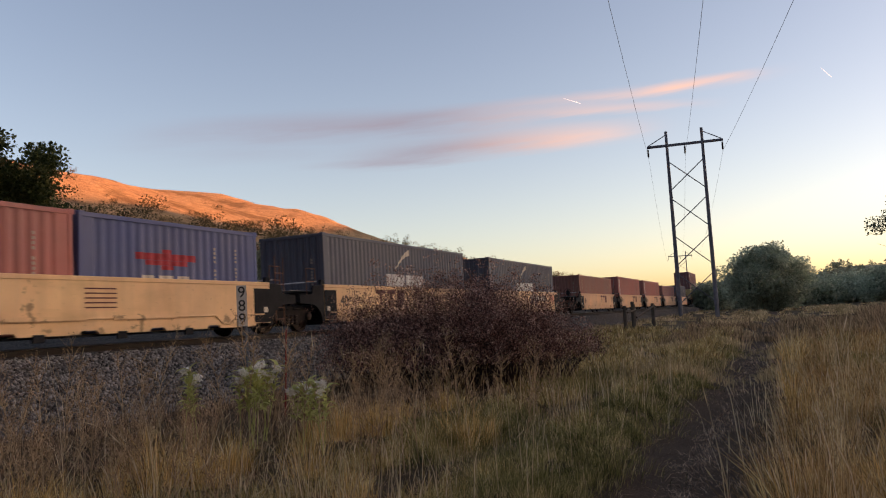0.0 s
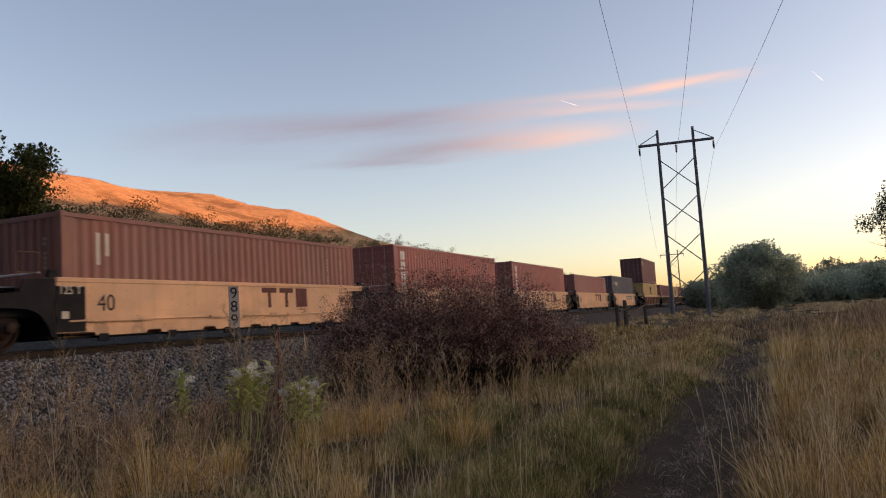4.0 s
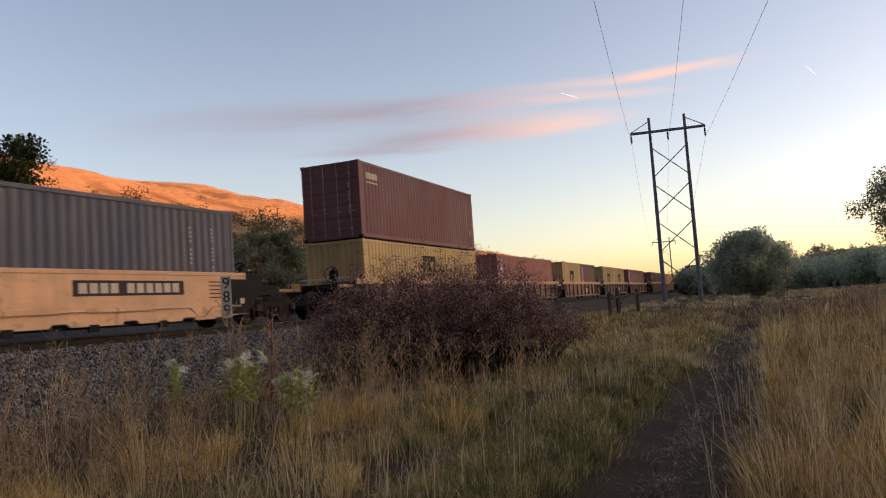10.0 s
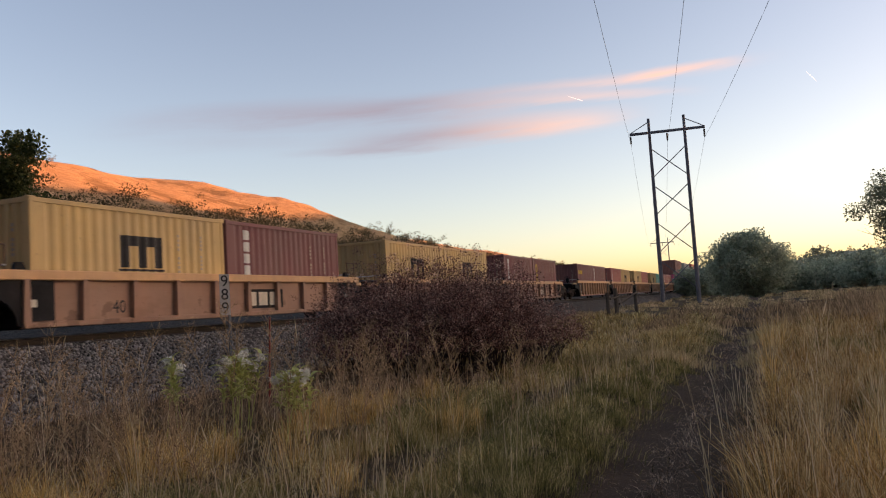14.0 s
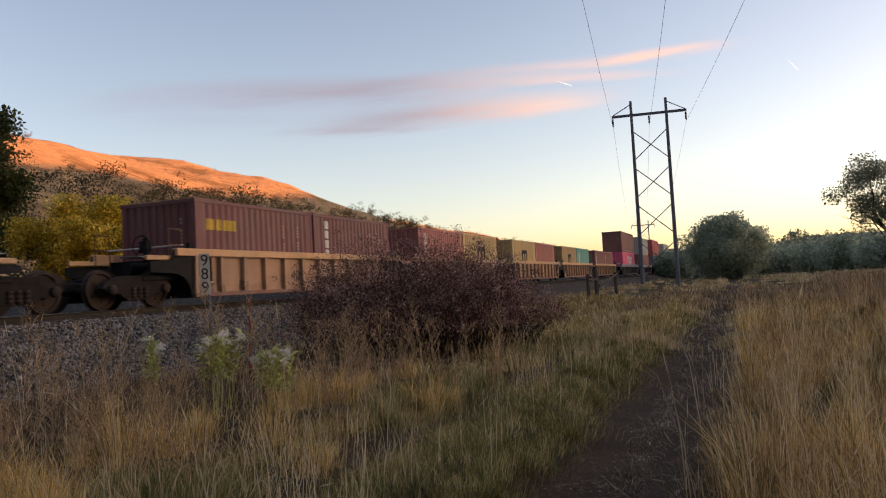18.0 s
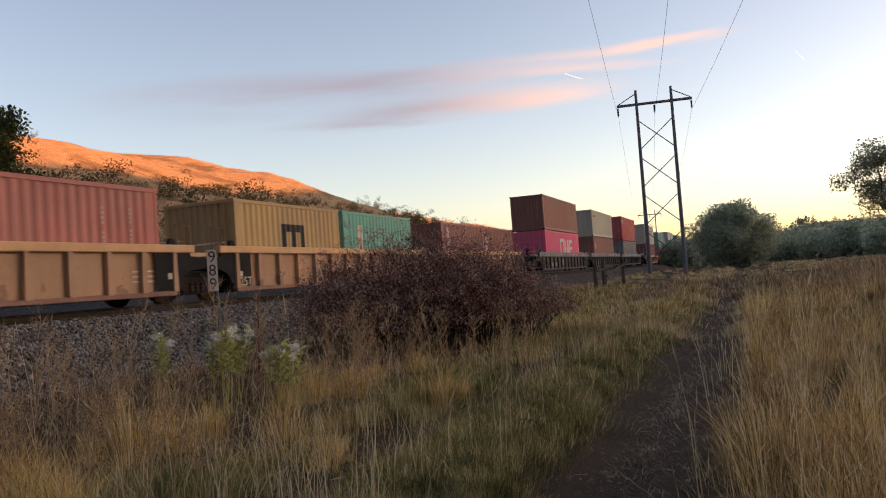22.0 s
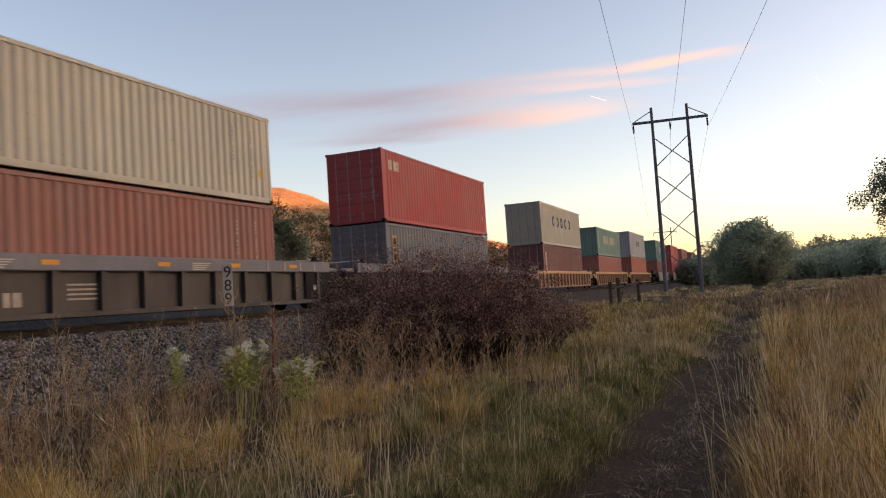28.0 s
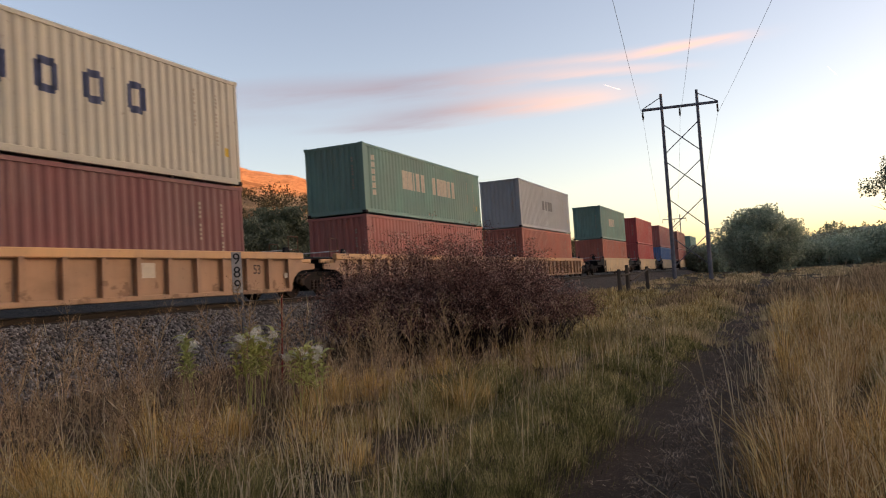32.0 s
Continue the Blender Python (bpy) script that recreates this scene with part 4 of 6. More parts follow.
def plants():
    for i, (d, th, h, s) in enumerate(((10.44, 40.95, 1.0, 3), (10.24, 37.38, 1.02, 6), (10.74, 36.41, 0.95, 4), (10.05, 33.61, 0.95, 4), (9.85, 32.84, 0.85, 3))):
        milkweed(on_land(d * math.cos(radians(th)), d * math.sin(radians(th))), h, 70 + i, s)
    rng = np.random.default_rng(90)
    for i, (th, h) in enumerate(((28.39, 1.35), (27.72, 1.1), (22.11, 1.45), (24.92, 1.0), (23.95, 0.9), (38.25, 1.5), (36.89, 1.6), (39.02, 1.3), (34.19, 1.5), (33.51, 1.3), (44.43, 1.25), (45.49, 1.1), (43.66, 1.35), (47.62, 1.0), (50.51, 1.1), (51.96, 1.2), (16.71, 1.2), (17.77, 1.1), (15.45, 1.0), (30.23, 1.1), (31.68, 1.2), (41.92, 1.2), (48.87, 1.3), (19.6, 1.0), (27.04, 1.3), (25.98, 1.15), (29.36, 1.2), (23.18, 1.1), (21.25, 1.2), (35.93, 1.3))):
        d = rng.uniform(9.8, 13.5) if th > 31 else rng.uniform(10.5, 13.0)
        dead_weed(on_land(d * math.cos(radians(th)), d * math.sin(radians(th))), h, 100 + i)
    for i in range(34):
        th, d = rng.uniform(39, 58), rng.uniform(8.2, 11.4)
        dead_weed(on_land(d * math.cos(radians(th)), d * math.sin(radians(th))), rng.uniform(0.5, 1.05), 200 + i)
    for i, (th, d, h) in enumerate(((56.5, 6.4, 0.95), (54.8, 6.8, 0.9), (53.6, 6.2, 0.8), (51.9, 7.2, 0.95), (46.2, 7.0, 0.85), (42.3, 7.4, 0.7), (38.9, 6.8, 0.75), (26.6, 8.8, 1.3), (25.4, 9.0, 1.35), (28.8, 8.2, 1.1))):
        dead_weed(on_land(d * math.cos(radians(th)), d * math.sin(radians(th))), h, 300 + i)
    for x, y, h in ((12.6 * math.cos(radians(34.8)), 12.6 * math.sin(radians(34.8)), 1.45), (6.29, 9.0, 1.3)):
        st = part("stake", Mesh().box(-0.012, 0.012, -0.012, 0.012, -0.2, h, 0.003), M_STAKE)
        st.matrix_basis = pose(*on_land(x, y), 2, 3, 20)
        tagged(st, "thin faded red marker stake in the weeds", "stake", "marker stakes")


plants()


def dried_thistle(at, height, seed):
    rng = np.random.default_rng(seed)
    base = empty("dried_thistle", pose(*at), "dead thistle with a ragged beige seed head", "plant")
    part("stem", Mesh().pipe([(0, 0, -0.05), (0.02, 0.01, height * 0.5), (0.0, 0.03, height)], 0.007, 6), M_STEM, base)
    v, f = leaves(rng, np.array([(0.0, 0.03, height), (0.05, 0.0, height - 0.05), (-0.05, 0.05, height - 0.04), (0.02, 0.08, height - 0.1)]), 420, 0.03, 0.028, 0.3)
    ob = soup("down", v, f, M_SEED, "ragged beige seed down", "", False)
    ob.parent = base
    ob["kind"] = "stuff"


dried_thistle(on_land(6.9, 6.6), 0.5, 5)


def fence():
    """A short run of old posts with a slanting rail, near the embankment."""
    base = empty("fence", pose(*on_land(50, 7.93), 0, 0, 10), "old weathered wooden fence posts with a slanting rail", "fence")
    for x, y, h in ((-2.4, 0.9, 1.5), (0, 0.4, 1.75), (0.5, 0.35, 1.6), (5.5, -1.0, 1.6)):
        m = Mesh().tube((x, y, -0.3), (x + 0.05, y, h), 0.13, 0.11, 9)
        part("post", m, M_POSTWOOD, base)
    part("rail", Mesh().tube((0.5, 0.2, 0.75), (5.6, -1.15, 1.45), 0.07, 0.06, 8), M_POSTWOOD, base)
    part("rail", Mesh().tube((-2.4, 0.75, 1.1), (0.1, 0.25, 1.2), 0.06, 0.06, 8), M_POSTWOOD, base)


fence()


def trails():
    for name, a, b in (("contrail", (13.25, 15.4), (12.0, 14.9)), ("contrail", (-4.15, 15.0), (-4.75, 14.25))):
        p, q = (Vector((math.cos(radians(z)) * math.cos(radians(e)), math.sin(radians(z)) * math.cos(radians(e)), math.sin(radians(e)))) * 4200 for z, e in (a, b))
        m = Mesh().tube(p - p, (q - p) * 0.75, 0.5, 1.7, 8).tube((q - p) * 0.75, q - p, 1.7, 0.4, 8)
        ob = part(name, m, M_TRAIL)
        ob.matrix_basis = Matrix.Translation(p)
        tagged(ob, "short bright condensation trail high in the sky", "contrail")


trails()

# ---- transmission line ----


def tower(at, turn, label):
    """Two-pole tower with a crossarm, braces between the poles and hanging insulators."""
    base = empty("transmission_tower", pose(*at, 0, 0, turn), label, "tower", "towers of the power line")
    half, arm, top = 1.86, 18.85, 20.4
    for s in (-1, 1):
        part("pole", Mesh().tube((0, s * half, -0.5), (0, s * half, top), 0.24, 0.15, 12), M_POLE, base)
        part("arm_brace", Mesh().tube((0, s * half, top - 0.35), (0, s * 3.85, arm + 0.12), 0.05, 0.05, 6), M_POLE, base)
    part("crossarm", Mesh().box(-0.11, 0.11, -3.98, 3.98, arm - 0.16, arm + 0.12, 0.03), M_POLE, base)
    for k in range(4):
        z0, z1 = 17.05 - k * 4.11, 13.8 - k * 4.11
        for s in (-1, 1):
            part("cross_brace", Mesh().tube((0.05 * s, -s * half, z0), (0.05 * s, s * half, z1), 0.055, 0.055, 6), M_POLE, base)
    for y in (-3.88, 0, 3.88):
        ins = Mesh().turned((0, y, arm - 0.16), (0, 0, -1), [(0, 0.02)] + [(0.1 + 0.07 * i + d, r) for i in range(11) for d, r in ((0, 0.04), (0.02, 0.11), (0.05, 0.1))] + [(0.95, 0.03), (1.05, 0.03)], 10)
        part("insulator", ins, M_GLASS_INS, base)
    return base


TOWERS = [((-185.0, -22.9, 0.4), 7.0), ((87.6, 7.65, 0.3), 7.0), ((279.0, 29.0, -0.2), 6.8)]
for i, (at, turn) in enumerate(TOWERS[1:]):
    tower(at, turn, "grey steel two-pole power tower standing in the field" if i == 0 else "far two-pole power tower beyond the track")


def wires():
    for y in (-3.88, 0, 3.88):
        base = empty("power_line", pose(0, 0, 0), "thin grey overhead power cable strung between towers", "cable", "cables of the power line")
        for (a, ta), (b, tb), sag in ((TOWERS[0], TOWERS[1], 5.0), (TOWERS[1], TOWERS[2], 4.0)):
            p = pose(*a, 0, 0, ta) @ Vector((0, y * (1.08 if a[0] < 0 else 1.0), 17.65))
            q = pose(*b, 0, 0, tb) @ Vector((0, y, 17.65))
            m = Mesh()
            k = 40
            pts = [p.lerp(q, i / k) - Vector((0, 0, 4 * sag * (i / k) * (1 - i / k))) for i in range(k + 1)]
            m.pipe(pts, 0.012, 5)
            part("cable", m, M_WIRE, base)


wires()


M_SIGN = plain("weathered_white_sheet", (0.42, 0.41, 0.4), 0.55, 0, 3, 0.2)


def milepost():
    x, y = 12.2, 9.38
    z = float(land(x, y))
    base = empty("milepost", pose(x, y, z, 0, 0, -38), "white milepost with black digits on a grey steel post", "sign")
    part("post", Mesh().box(0.055, 0.105, -0.02, 0.02, -0.3, 2.1, 0.006), M_GALV, base)
    plate = part("plate", Mesh().box(-0.095, 0.095, -0.032, -0.024, 1.42, 2.2, 0.004), M_SIGN, base)
    for i, c in enumerate("989"):
        words("digit", c, 0.3, M_BLACK, plate, pose(0, -0.036, 2.06 - 0.255 * i, 90, 0, 0))


milepost()

# ---- train ----
SPEED = 11.3
FLOOR_Z = 1.72
PERIOD = 0.282


def fold_lines(length):
    """Breaks of the corrugated side: along, and 0 or 1 for inner or outer."""
    n = int((length - 0.5) / PERIOD)
    x0 = (length - n * PERIOD) / 2
    pts = [(0.12, 1.0)]
    for i in range(n):
        a = x0 + i * PERIOD
        pts += [(a + 0.02, 1.0), (a + 0.088, 0.0), (a + 0.16, 0.0), (a + 0.228, 1.0)]
    pts.append((length - 0.12, 1.0))
    return pts


def side_at(pts, x):
    return float(np.interp(x, [p[0] for p in pts], [p[1] for p in pts]))


DEEP = 0.036


def container(q, length, height, z, paint, label, marks=(), doors=False, group="containers on the train"):
    """A steel freight container; its own X runs from its leading end, Y from its near side, Z from its floor."""
    base = empty("shipping_container", pose(q, TRACK_Y - 1.219, z), label, "container", group)
    wide = 2.438
    pts = fold_lines(length)
    zb, zt = 0.17, height - 0.12
    for name, y, s in (("side_panel", 0.012, 1), ("side_panel", wide - 0.012, -1)):
        vs, fs = [], []
        for x, o in pts:
            yy = y + s * DEEP * (1 - o)
            vs += [(x, yy, zb), (x, yy, zt)]
        fs = [(2 * i, 2 * i + 2, 2 * i + 3, 2 * i + 1) for i in range(len(pts) - 1)]
        part(name, Mesh().add(vs, fs), paint, base)
    for name, x, s in (("end_panel", 0.012, 1), ("end_panel", length - 0.012, -1)):
        if doors and s == 1:
            for k, (a, b) in enumerate(((0.12, 1.21), (1.228, 2.318))):
                fold = [(0.06, 0.17), (0.02, 0.17)]
                for j in range(5):
                    zz, up = 0.3 + j * (zt - 0.35) / 5, (zt - 0.35) / 5 - 0.09
                    fold += [(0.02, zz), (0.008, zz + 0.03), (0.008, zz + up - 0.03), (0.02, zz + up)]
                leaf = Mesh().prism(fold + [(0.02, zt), (0.06, zt)], a, b)
                d = part("door", leaf, paint, base)
                for yy in (a + 0.28, b - 0.28):
                    rod = Mesh().tube((-0.008, yy, 0.1), (-0.008, yy, height - 0.06), 0.017, 0.017, 7)
                    for zz in (0.35, 1.15, height - 0.5):
                        rod.box(-0.02, 0.012, yy - 0.05, yy + 0.05, zz, zz + 0.05)
                    rod.box(-0.03, -0.01, yy - 0.2, yy + 0.02, 1.0, 1.035)
                    part("locking_rod", rod, M_ROD, d)
            continue
        n = 9
        step = (wide - 0.24) / n
        vs = []
        for i in range(n):
            for dx, o in ((0.0, 0), (0.09, 0), (0.13, 1), (0.2, 1)):
                yy = 0.12 + i * step + dx * step / 0.244
                vs += [(x + s * 0.045 * o, yy, zb), (x + s * 0.045 * o, yy, zt)]
        vs += [(x, wide - 0.12, zb), (x, wide - 0.12, zt)]
        part(name, Mesh().add(vs, [(2 * i, 2 * i + 2, 2 * i + 3, 2 * i + 1) for i in range(len(vs) // 2 - 1)]), paint, base)
    roof = Mesh()
    n = int(length / 0.4)
    vs = []
    for i in range(n + 1):
        x = 0.08 + (length - 0.16) * i / n
        h = height - 0.03 - 0.02 * (i % 2)
        vs += [(x, 0.05, h), (x, wide - 0.05, h)]
    roof.add(vs, [(2 * i, 2 * i + 2, 2 * i + 3, 2 * i + 1) for i in range(n)])
    part("roof_panel", roof, paint, base)
    for y in (0.0, wide - 0.07):
        part("top_rail", Mesh().box(0.1, length - 0.1, y, y + 0.07, height - 0.125, height - 0.02, 0.01), paint, base)
        part("bottom_rail", Mesh().box(0.1, length - 0.1, y, y + 0.07, 0.02, 0.175, 0.01), paint, base)
    for x in (0.0, length - 0.12):
        part("end_header", Mesh().box(x + 0.01, x + 0.11, 0.1, wide - 0.1, height - 0.125, height - 0.015, 0.01), paint, base)
        part("end_sill", Mesh().box(x + 0.01, x + 0.11, 0.1, wide - 0.1, 0.02, 0.175, 0.01), paint, base)
        for y in (-0.003, wide - 0.117):
            part("corner_post", Mesh().box(x, x + 0.12, y, y + 0.12, 0.1, height - 0.1, 0.012), paint, base)
            for zz in (0.0, height - 0.118):
                cast = Mesh().box(x - 0.004, x + 0.172, y - 0.003, y + 0.159, zz, zz + 0.118, 0.014)
                part("corner_casting", cast, M_GRIME if zz == 0 else paint, base)
    for m in marks:
        mark(base, pts, length, height, *m)
    flat = [0.5 * (a[0] + b[0]) for a, b in zip(pts, pts[1:]) if a[1] == b[1] == 1.0]
    for x, z0, z1, n in ((flat[-3], height - 1.9, height - 0.4, 15), (flat[-6], height - 1.5, height - 0.5, 9)):
        dashes(base, pts, M_DIMMARK, x - 0.035, z0, z1, n)
    ends = Mesh()
    for i in range(12):
        if i % 5 != 4:
            ends.box(-0.016, -0.008, 0.42, 0.49, 0.9 + i * 0.1, 0.965 + i * 0.1)
    part("painted_number", ends, M_DIMMARK, base)["kind"] = "stuff"
    return base


def mark(base, pts, length, height, material, x0, x1, z0, z1, face="side"):
    """A painted block that follows the folds of the near side, or lies on the leading end."""
    if face == "end":
        part("painted_mark", Mesh().box(-0.012, -0.006, x0, x1, z0, z1), material, base)
        return
    xs = [x0] + [p[0] for p in pts if x0 < p[0] < x1] + [x1]
    zs = (lambda x: (z0, z1)) if not callable(z0) else z0
    vs = []
    for x in xs:
        y = 0.012 + DEEP * (1 - side_at(pts, x)) - 0.005
        a, b = zs(x)
        vs += [(x, y, a), (x, y, b)]
    part("painted_mark", Mesh().add(vs, [(2 * i, 2 * i + 2, 2 * i + 3, 2 * i + 1) for i in range(len(xs) - 1)]), material, base)


def dashes(base, pts, material, x, z0, z1, n, wide=0.07):
    """A painted number that runs down the side, as short bars."""
    y = 0.012 + DEEP * (1 - side_at(pts, x + wide / 2)) - 0.004
    m, step = Mesh(), (z1 - z0) / n
    for i in range(n):
        if i % 5 != 4:
            m.box(x, x + wide, y - 0.003, y, z0 + i * step, z0 + (i + 0.62) * step)
    part("painted_number", m, material, base)["kind"] = "stuff"


M_GRAB = plain("rusty_brown_rail", (0.2, 0.1, 0.06), 0.7, 0.1, 5)
M_DIMMARK = plain("dulled_white_paint", (0.42, 0.36, 0.29), 0.7, 0, 5, 0.2)
WHEELSETS = []


def truck(parent, x):
    """A two-axle truck at x along its car."""
    t = part("truck", Mesh().box(-0.3, 0.3, -0.95, 0.95, 0.42, 0.68, 0.04), M_TRUCK, parent)
    t.matrix_basis = pose(x, TRACK_Y - (TRACK_Y - 1.219), -FLOOR_Z + RAIL_Z)
    for s in (-1, 1):
        f = Mesh().prism([(-1.15, 0.5), (-1.05, 0.62), (-0.55, 0.78), (0.55, 0.78), (1.05, 0.62), (1.15, 0.5), (0.95, 0.38), (0.6, 0.36), (0.38, 0.2), (-0.38, 0.2), (-0.6, 0.36), (-0.95, 0.38)], s * 1.0 - 0.07, s * 1.0 + 0.07)
        part("side_frame", f, M_TRUCK, t)
        sp = Mesh()
        for k in (-0.2, 0, 0.2):
            sp.turned((k, s * 1.08, 0.24), (0, 0, 1), [(0.045 * i, 0.075 if i % 2 else 0.06) for i in range(7)], 8)
        part("spring_nest", sp, M_WHEEL, t)
        for k in (-0.89, 0.89):
            part("bearing_cap", Mesh().turned((k, s * 1.05, 0.46), (0, s, 0), [(0, 0.12), (0.1, 0.12), (0.13, 0.08), (0.14, 0.03)], 12), M_WHEEL, t)
    for k in (-0.89, 0.89):
        w = Mesh().tube((0, -0.95, 0), (0, 0.95, 0), 0.085, 0.085, 8)
        for s in (-1, 1):
            w.turned((0, s * 0.69, 0), (0, s, 0), [(-0.03, 0.485), (0.0, 0.485), (0.006, 0.46), (0.1, 0.455), (0.1, 0.39), (0.05, 0.37), (0.04, 0.16), (0.12, 0.14), (0.13, 0.09)], 20)
            for j in range(5):
                a = j * 1.2566
                w.box(0.25 * math.cos(a) - 0.03, 0.25 * math.cos(a) + 0.03, min(s * 0.745, s * 0.765), max(s * 0.745, s * 0.765), 0.25 * math.sin(a) - 0.03, 0.25 * math.sin(a) + 0.03)
        ws = part("wheelset", w, M_WHEEL, t)
        ws.matrix_basis = pose(k, 0, 0.46)
        WHEELSETS.append(ws)
    return t


def stub(parent, x0, x1, paint, z=0.42):
    """Centre sill and deck of a car's end, over the truck."""
    part("end_platform", Mesh().box(x0, x1, 0.12, 2.32, z + 0.45, z + 0.6, 0.03).box(x0, x1, 0.85, 1.6, z + 0.1, z + 0.46, 0.03), paint, parent)


def brake_stand(parent, x, paint):
    """Upright with a brake wheel, and rung ladders at the end of a car."""
    part("brake_post", Mesh().box(x - 0.05, x + 0.05, 0.55, 0.65, 0.9, 1.5, 0.01).box(x - 0.12, x + 0.1, 0.48, 0.72, 1.12, 1.42, 0.02), paint, parent)
    wheel = Mesh()
    for i in range(14):
        a, b = i * 2 * math.pi / 14, (i + 1) * 2 * math.pi / 14
        wheel.tube((x - 0.15, 0.6 + 0.27 * math.cos(a), 1.28 + 0.27 * math.sin(a)), (x - 0.15, 0.6 + 0.27 * math.cos(b), 1.28 + 0.27 * math.sin(b)), 0.018, 0.018, 5, False)
        if i % 4 == 0:
            wheel.tube((x - 0.13, 0.6, 1.28), (x - 0.15, 0.6 + 0.27 * math.cos(a), 1.28 + 0.27 * math.sin(a)), 0.012, 0.012, 5, False)
    part("brake_wheel", wheel, paint, parent)


def ladder(parent, x, y, z0, z1, paint):
    m = Mesh()
    for k in (-0.2, 0.2):
        m.tube((x + k, y, z0), (x + k, y, z1), 0.016, 0.016, 6)
    n = int((z1 - z0) / 0.33)
    for i in range(n):
        m.tube((x - 0.2, y, z0 + 0.15 + i * 0.33), (x + 0.2, y, z0 + 0.15 + i * 0.33), 0.013, 0.013, 6)
    part("ladder", m, paint, parent)


def well_car(q, well, gap0, gap1, style, label, lead=False, tail=False, marks=()):
    """One well unit. q: the leading end of its load; its own Z is 0 at the well floor.
    gap0, gap1: from the load to the middle of the truck before and behind it."""
    base = empty("well_car", pose(q, TRACK_Y - 1.219, FLOOR_Z), label, "railcar", "cars of the train")
    paint, dark, chord = style["side"], style["dark"], style["chord"]
    over = style["over"]
    x0, x1 = -over, well + over
    top, low = style["top"], -0.04
    for s, y in ((0, -0.14), (1, 2.578)):
        ya, yb = (y, y + 0.05) if s == 0 else (y - 0.05, y)
        out = -1 if s == 0 else 1
        if style["kind"] == "smooth":
            # plain plate with notches at the foot and a folded ledge
            foot = [(x0, low + 0.1)]
            n = 6
            for i in range(n):
                a = x0 + 0.6 + i * (x1 - x0 - 1.2) / n
                b = a + (x1 - x0 - 1.2) / n
                foot += [(a + 0.35, low + 0.1), (a + 0.42, low + 0.02), (b - 0.1, low + 0.02), (b - 0.03, low + 0.1)]
            foot.append((x1, low + 0.1))
            m = Mesh()
            m.prism([(x, z) for x, z in foot] + [(x1, top), (x0, top)], ya, yb)
            side = part("side_sheet", m, paint, base)
            if s == 0:
                d = x1 - 1.9
                part("pipe", Mesh().pipe([(x0 + 0.3, ya - 0.02, 0.3), (d - 0.45, ya - 0.02, 0.3), (d - 0.15, ya - 0.02, 0.08), (d + 0.15, ya - 0.02, 0.08), (d + 0.45, ya - 0.02, 0.3), (x1 - 0.3, ya - 0.02, 0.3)], 0.02, 6), paint, side)
                for a in (0.7, 4.6, 7.2):
                    part("rub_rail", Mesh().prism([(x0 + a, 0.27), (x0 + a + 1.9, 0.27), (x0 + a + 1.9, 0.335), (x0 + a + 1.6, 0.36), (x0 + a + 0.3, 0.36), (x0 + a, 0.335)], ya - 0.06, ya - 0.015), paint, side)
                for i in range(6):
                    xx = x0 + 1.2 + i * (x1 - x0 - 2.4) / 5
                    part("foot_block", Mesh().box(xx - 0.14, xx + 0.14, ya - 0.012, ya + 0.05, low - 0.1, low + 0.06, 0.01), dark, side)
            part("top_chord", Mesh().box(x0, x1, min(ya, yb) - 0.02, max(ya, yb) + 0.02, top - 0.09, top + 0.012, 0.012), chord, base)
        else:
            side = part("side_sheet", Mesh().box(x0, x1, ya + (0.07 if s == 0 else -0.07), yb + (0.07 if s == 0 else -0.07), low, top), paint, base)
            part("top_chord", Mesh().box(x0 - style["reach"], x1 + style["reach"], min(ya, yb) - 0.06, max(ya, yb) + 0.06, top - style["deep"], top, 0.02), chord, base)
            part("bottom_sill", Mesh().box(x0, x1, min(ya, yb) - 0.04, max(ya, yb) + 0.04, low - 0.02, low + 0.1, 0.015), style["sill"], base)
            n = style["ribs"]
            for i in range(n + 1):
                xx = x0 + 0.06 + i * (x1 - x0 - 0.12) / n
                yy = ya - 0.03 if s == 0 else ya
                part("rib", Mesh().prism([(xx - 0.085, low + 0.08), (xx + 0.085, low + 0.08), (xx + 0.06, top - style["deep"] + 0.02), (xx - 0.06, top - style["deep"] + 0.02)], yy - (0.03 if s == 0 else -0.03), yy + 0.08), paint, side)
    part("floor", Mesh().box(x0, x1, 0.0, 0.5, low - 0.02, -0.02).box(x0, x1, 1.94, 2.43, low - 0.02, -0.02), dark, base)
    # ends: bulkhead, sloping side plates and platform
    for e, xe, gap in ((-1, x0, gap0), (1, x1, gap1)):
        reach = gap - over - 0.12
        xa, xb = (xe - reach, xe) if e < 0 else (xe, xe + reach)
        part("bulkhead", Mesh().box(xe - 0.05, xe + 0.05, -0.12, 2.55, low, 1.0, 0.01), dark, base)
        stub(base, xa, xb, dark, -0.05)
        for y in (-0.13, 2.51):
            arch = [(xe, low + 0.02), (xe, top - 0.02)]
            arch += [(xe + e * reach * 0.45, top - 0.04), (xe + e * reach * 0.5, top - 0.3), (xe + e * reach, top - 0.34), (xe + e * reach, 0.6)]
            arch += [(xe + e * (0.12 + 0.68 * (1 - math.sin(radians(15 * j)))), low + 0.05 + (0.52 - low) * math.cos(radians(15 * j))) for j in range(7)]
            part("end_plate", Mesh().prism(arch, y, y + 0.05), style["end"], base)
        if style.get("panel", True):
            part("end_stencil_panel", Mesh().box(min(xe - e * 0.72, xe), max(xe - e * 0.72, xe), -0.152, -0.146, low + 0.12, top - 0.17), M_GRIME, base)
        part("label_plate", Mesh().box(min(xe - e * 0.12, xe - e * 0.3), max(xe - e * 0.12, xe - e * 0.3), -0.158, -0.152, 0.35, 0.5), M_CREAMMARK, base)
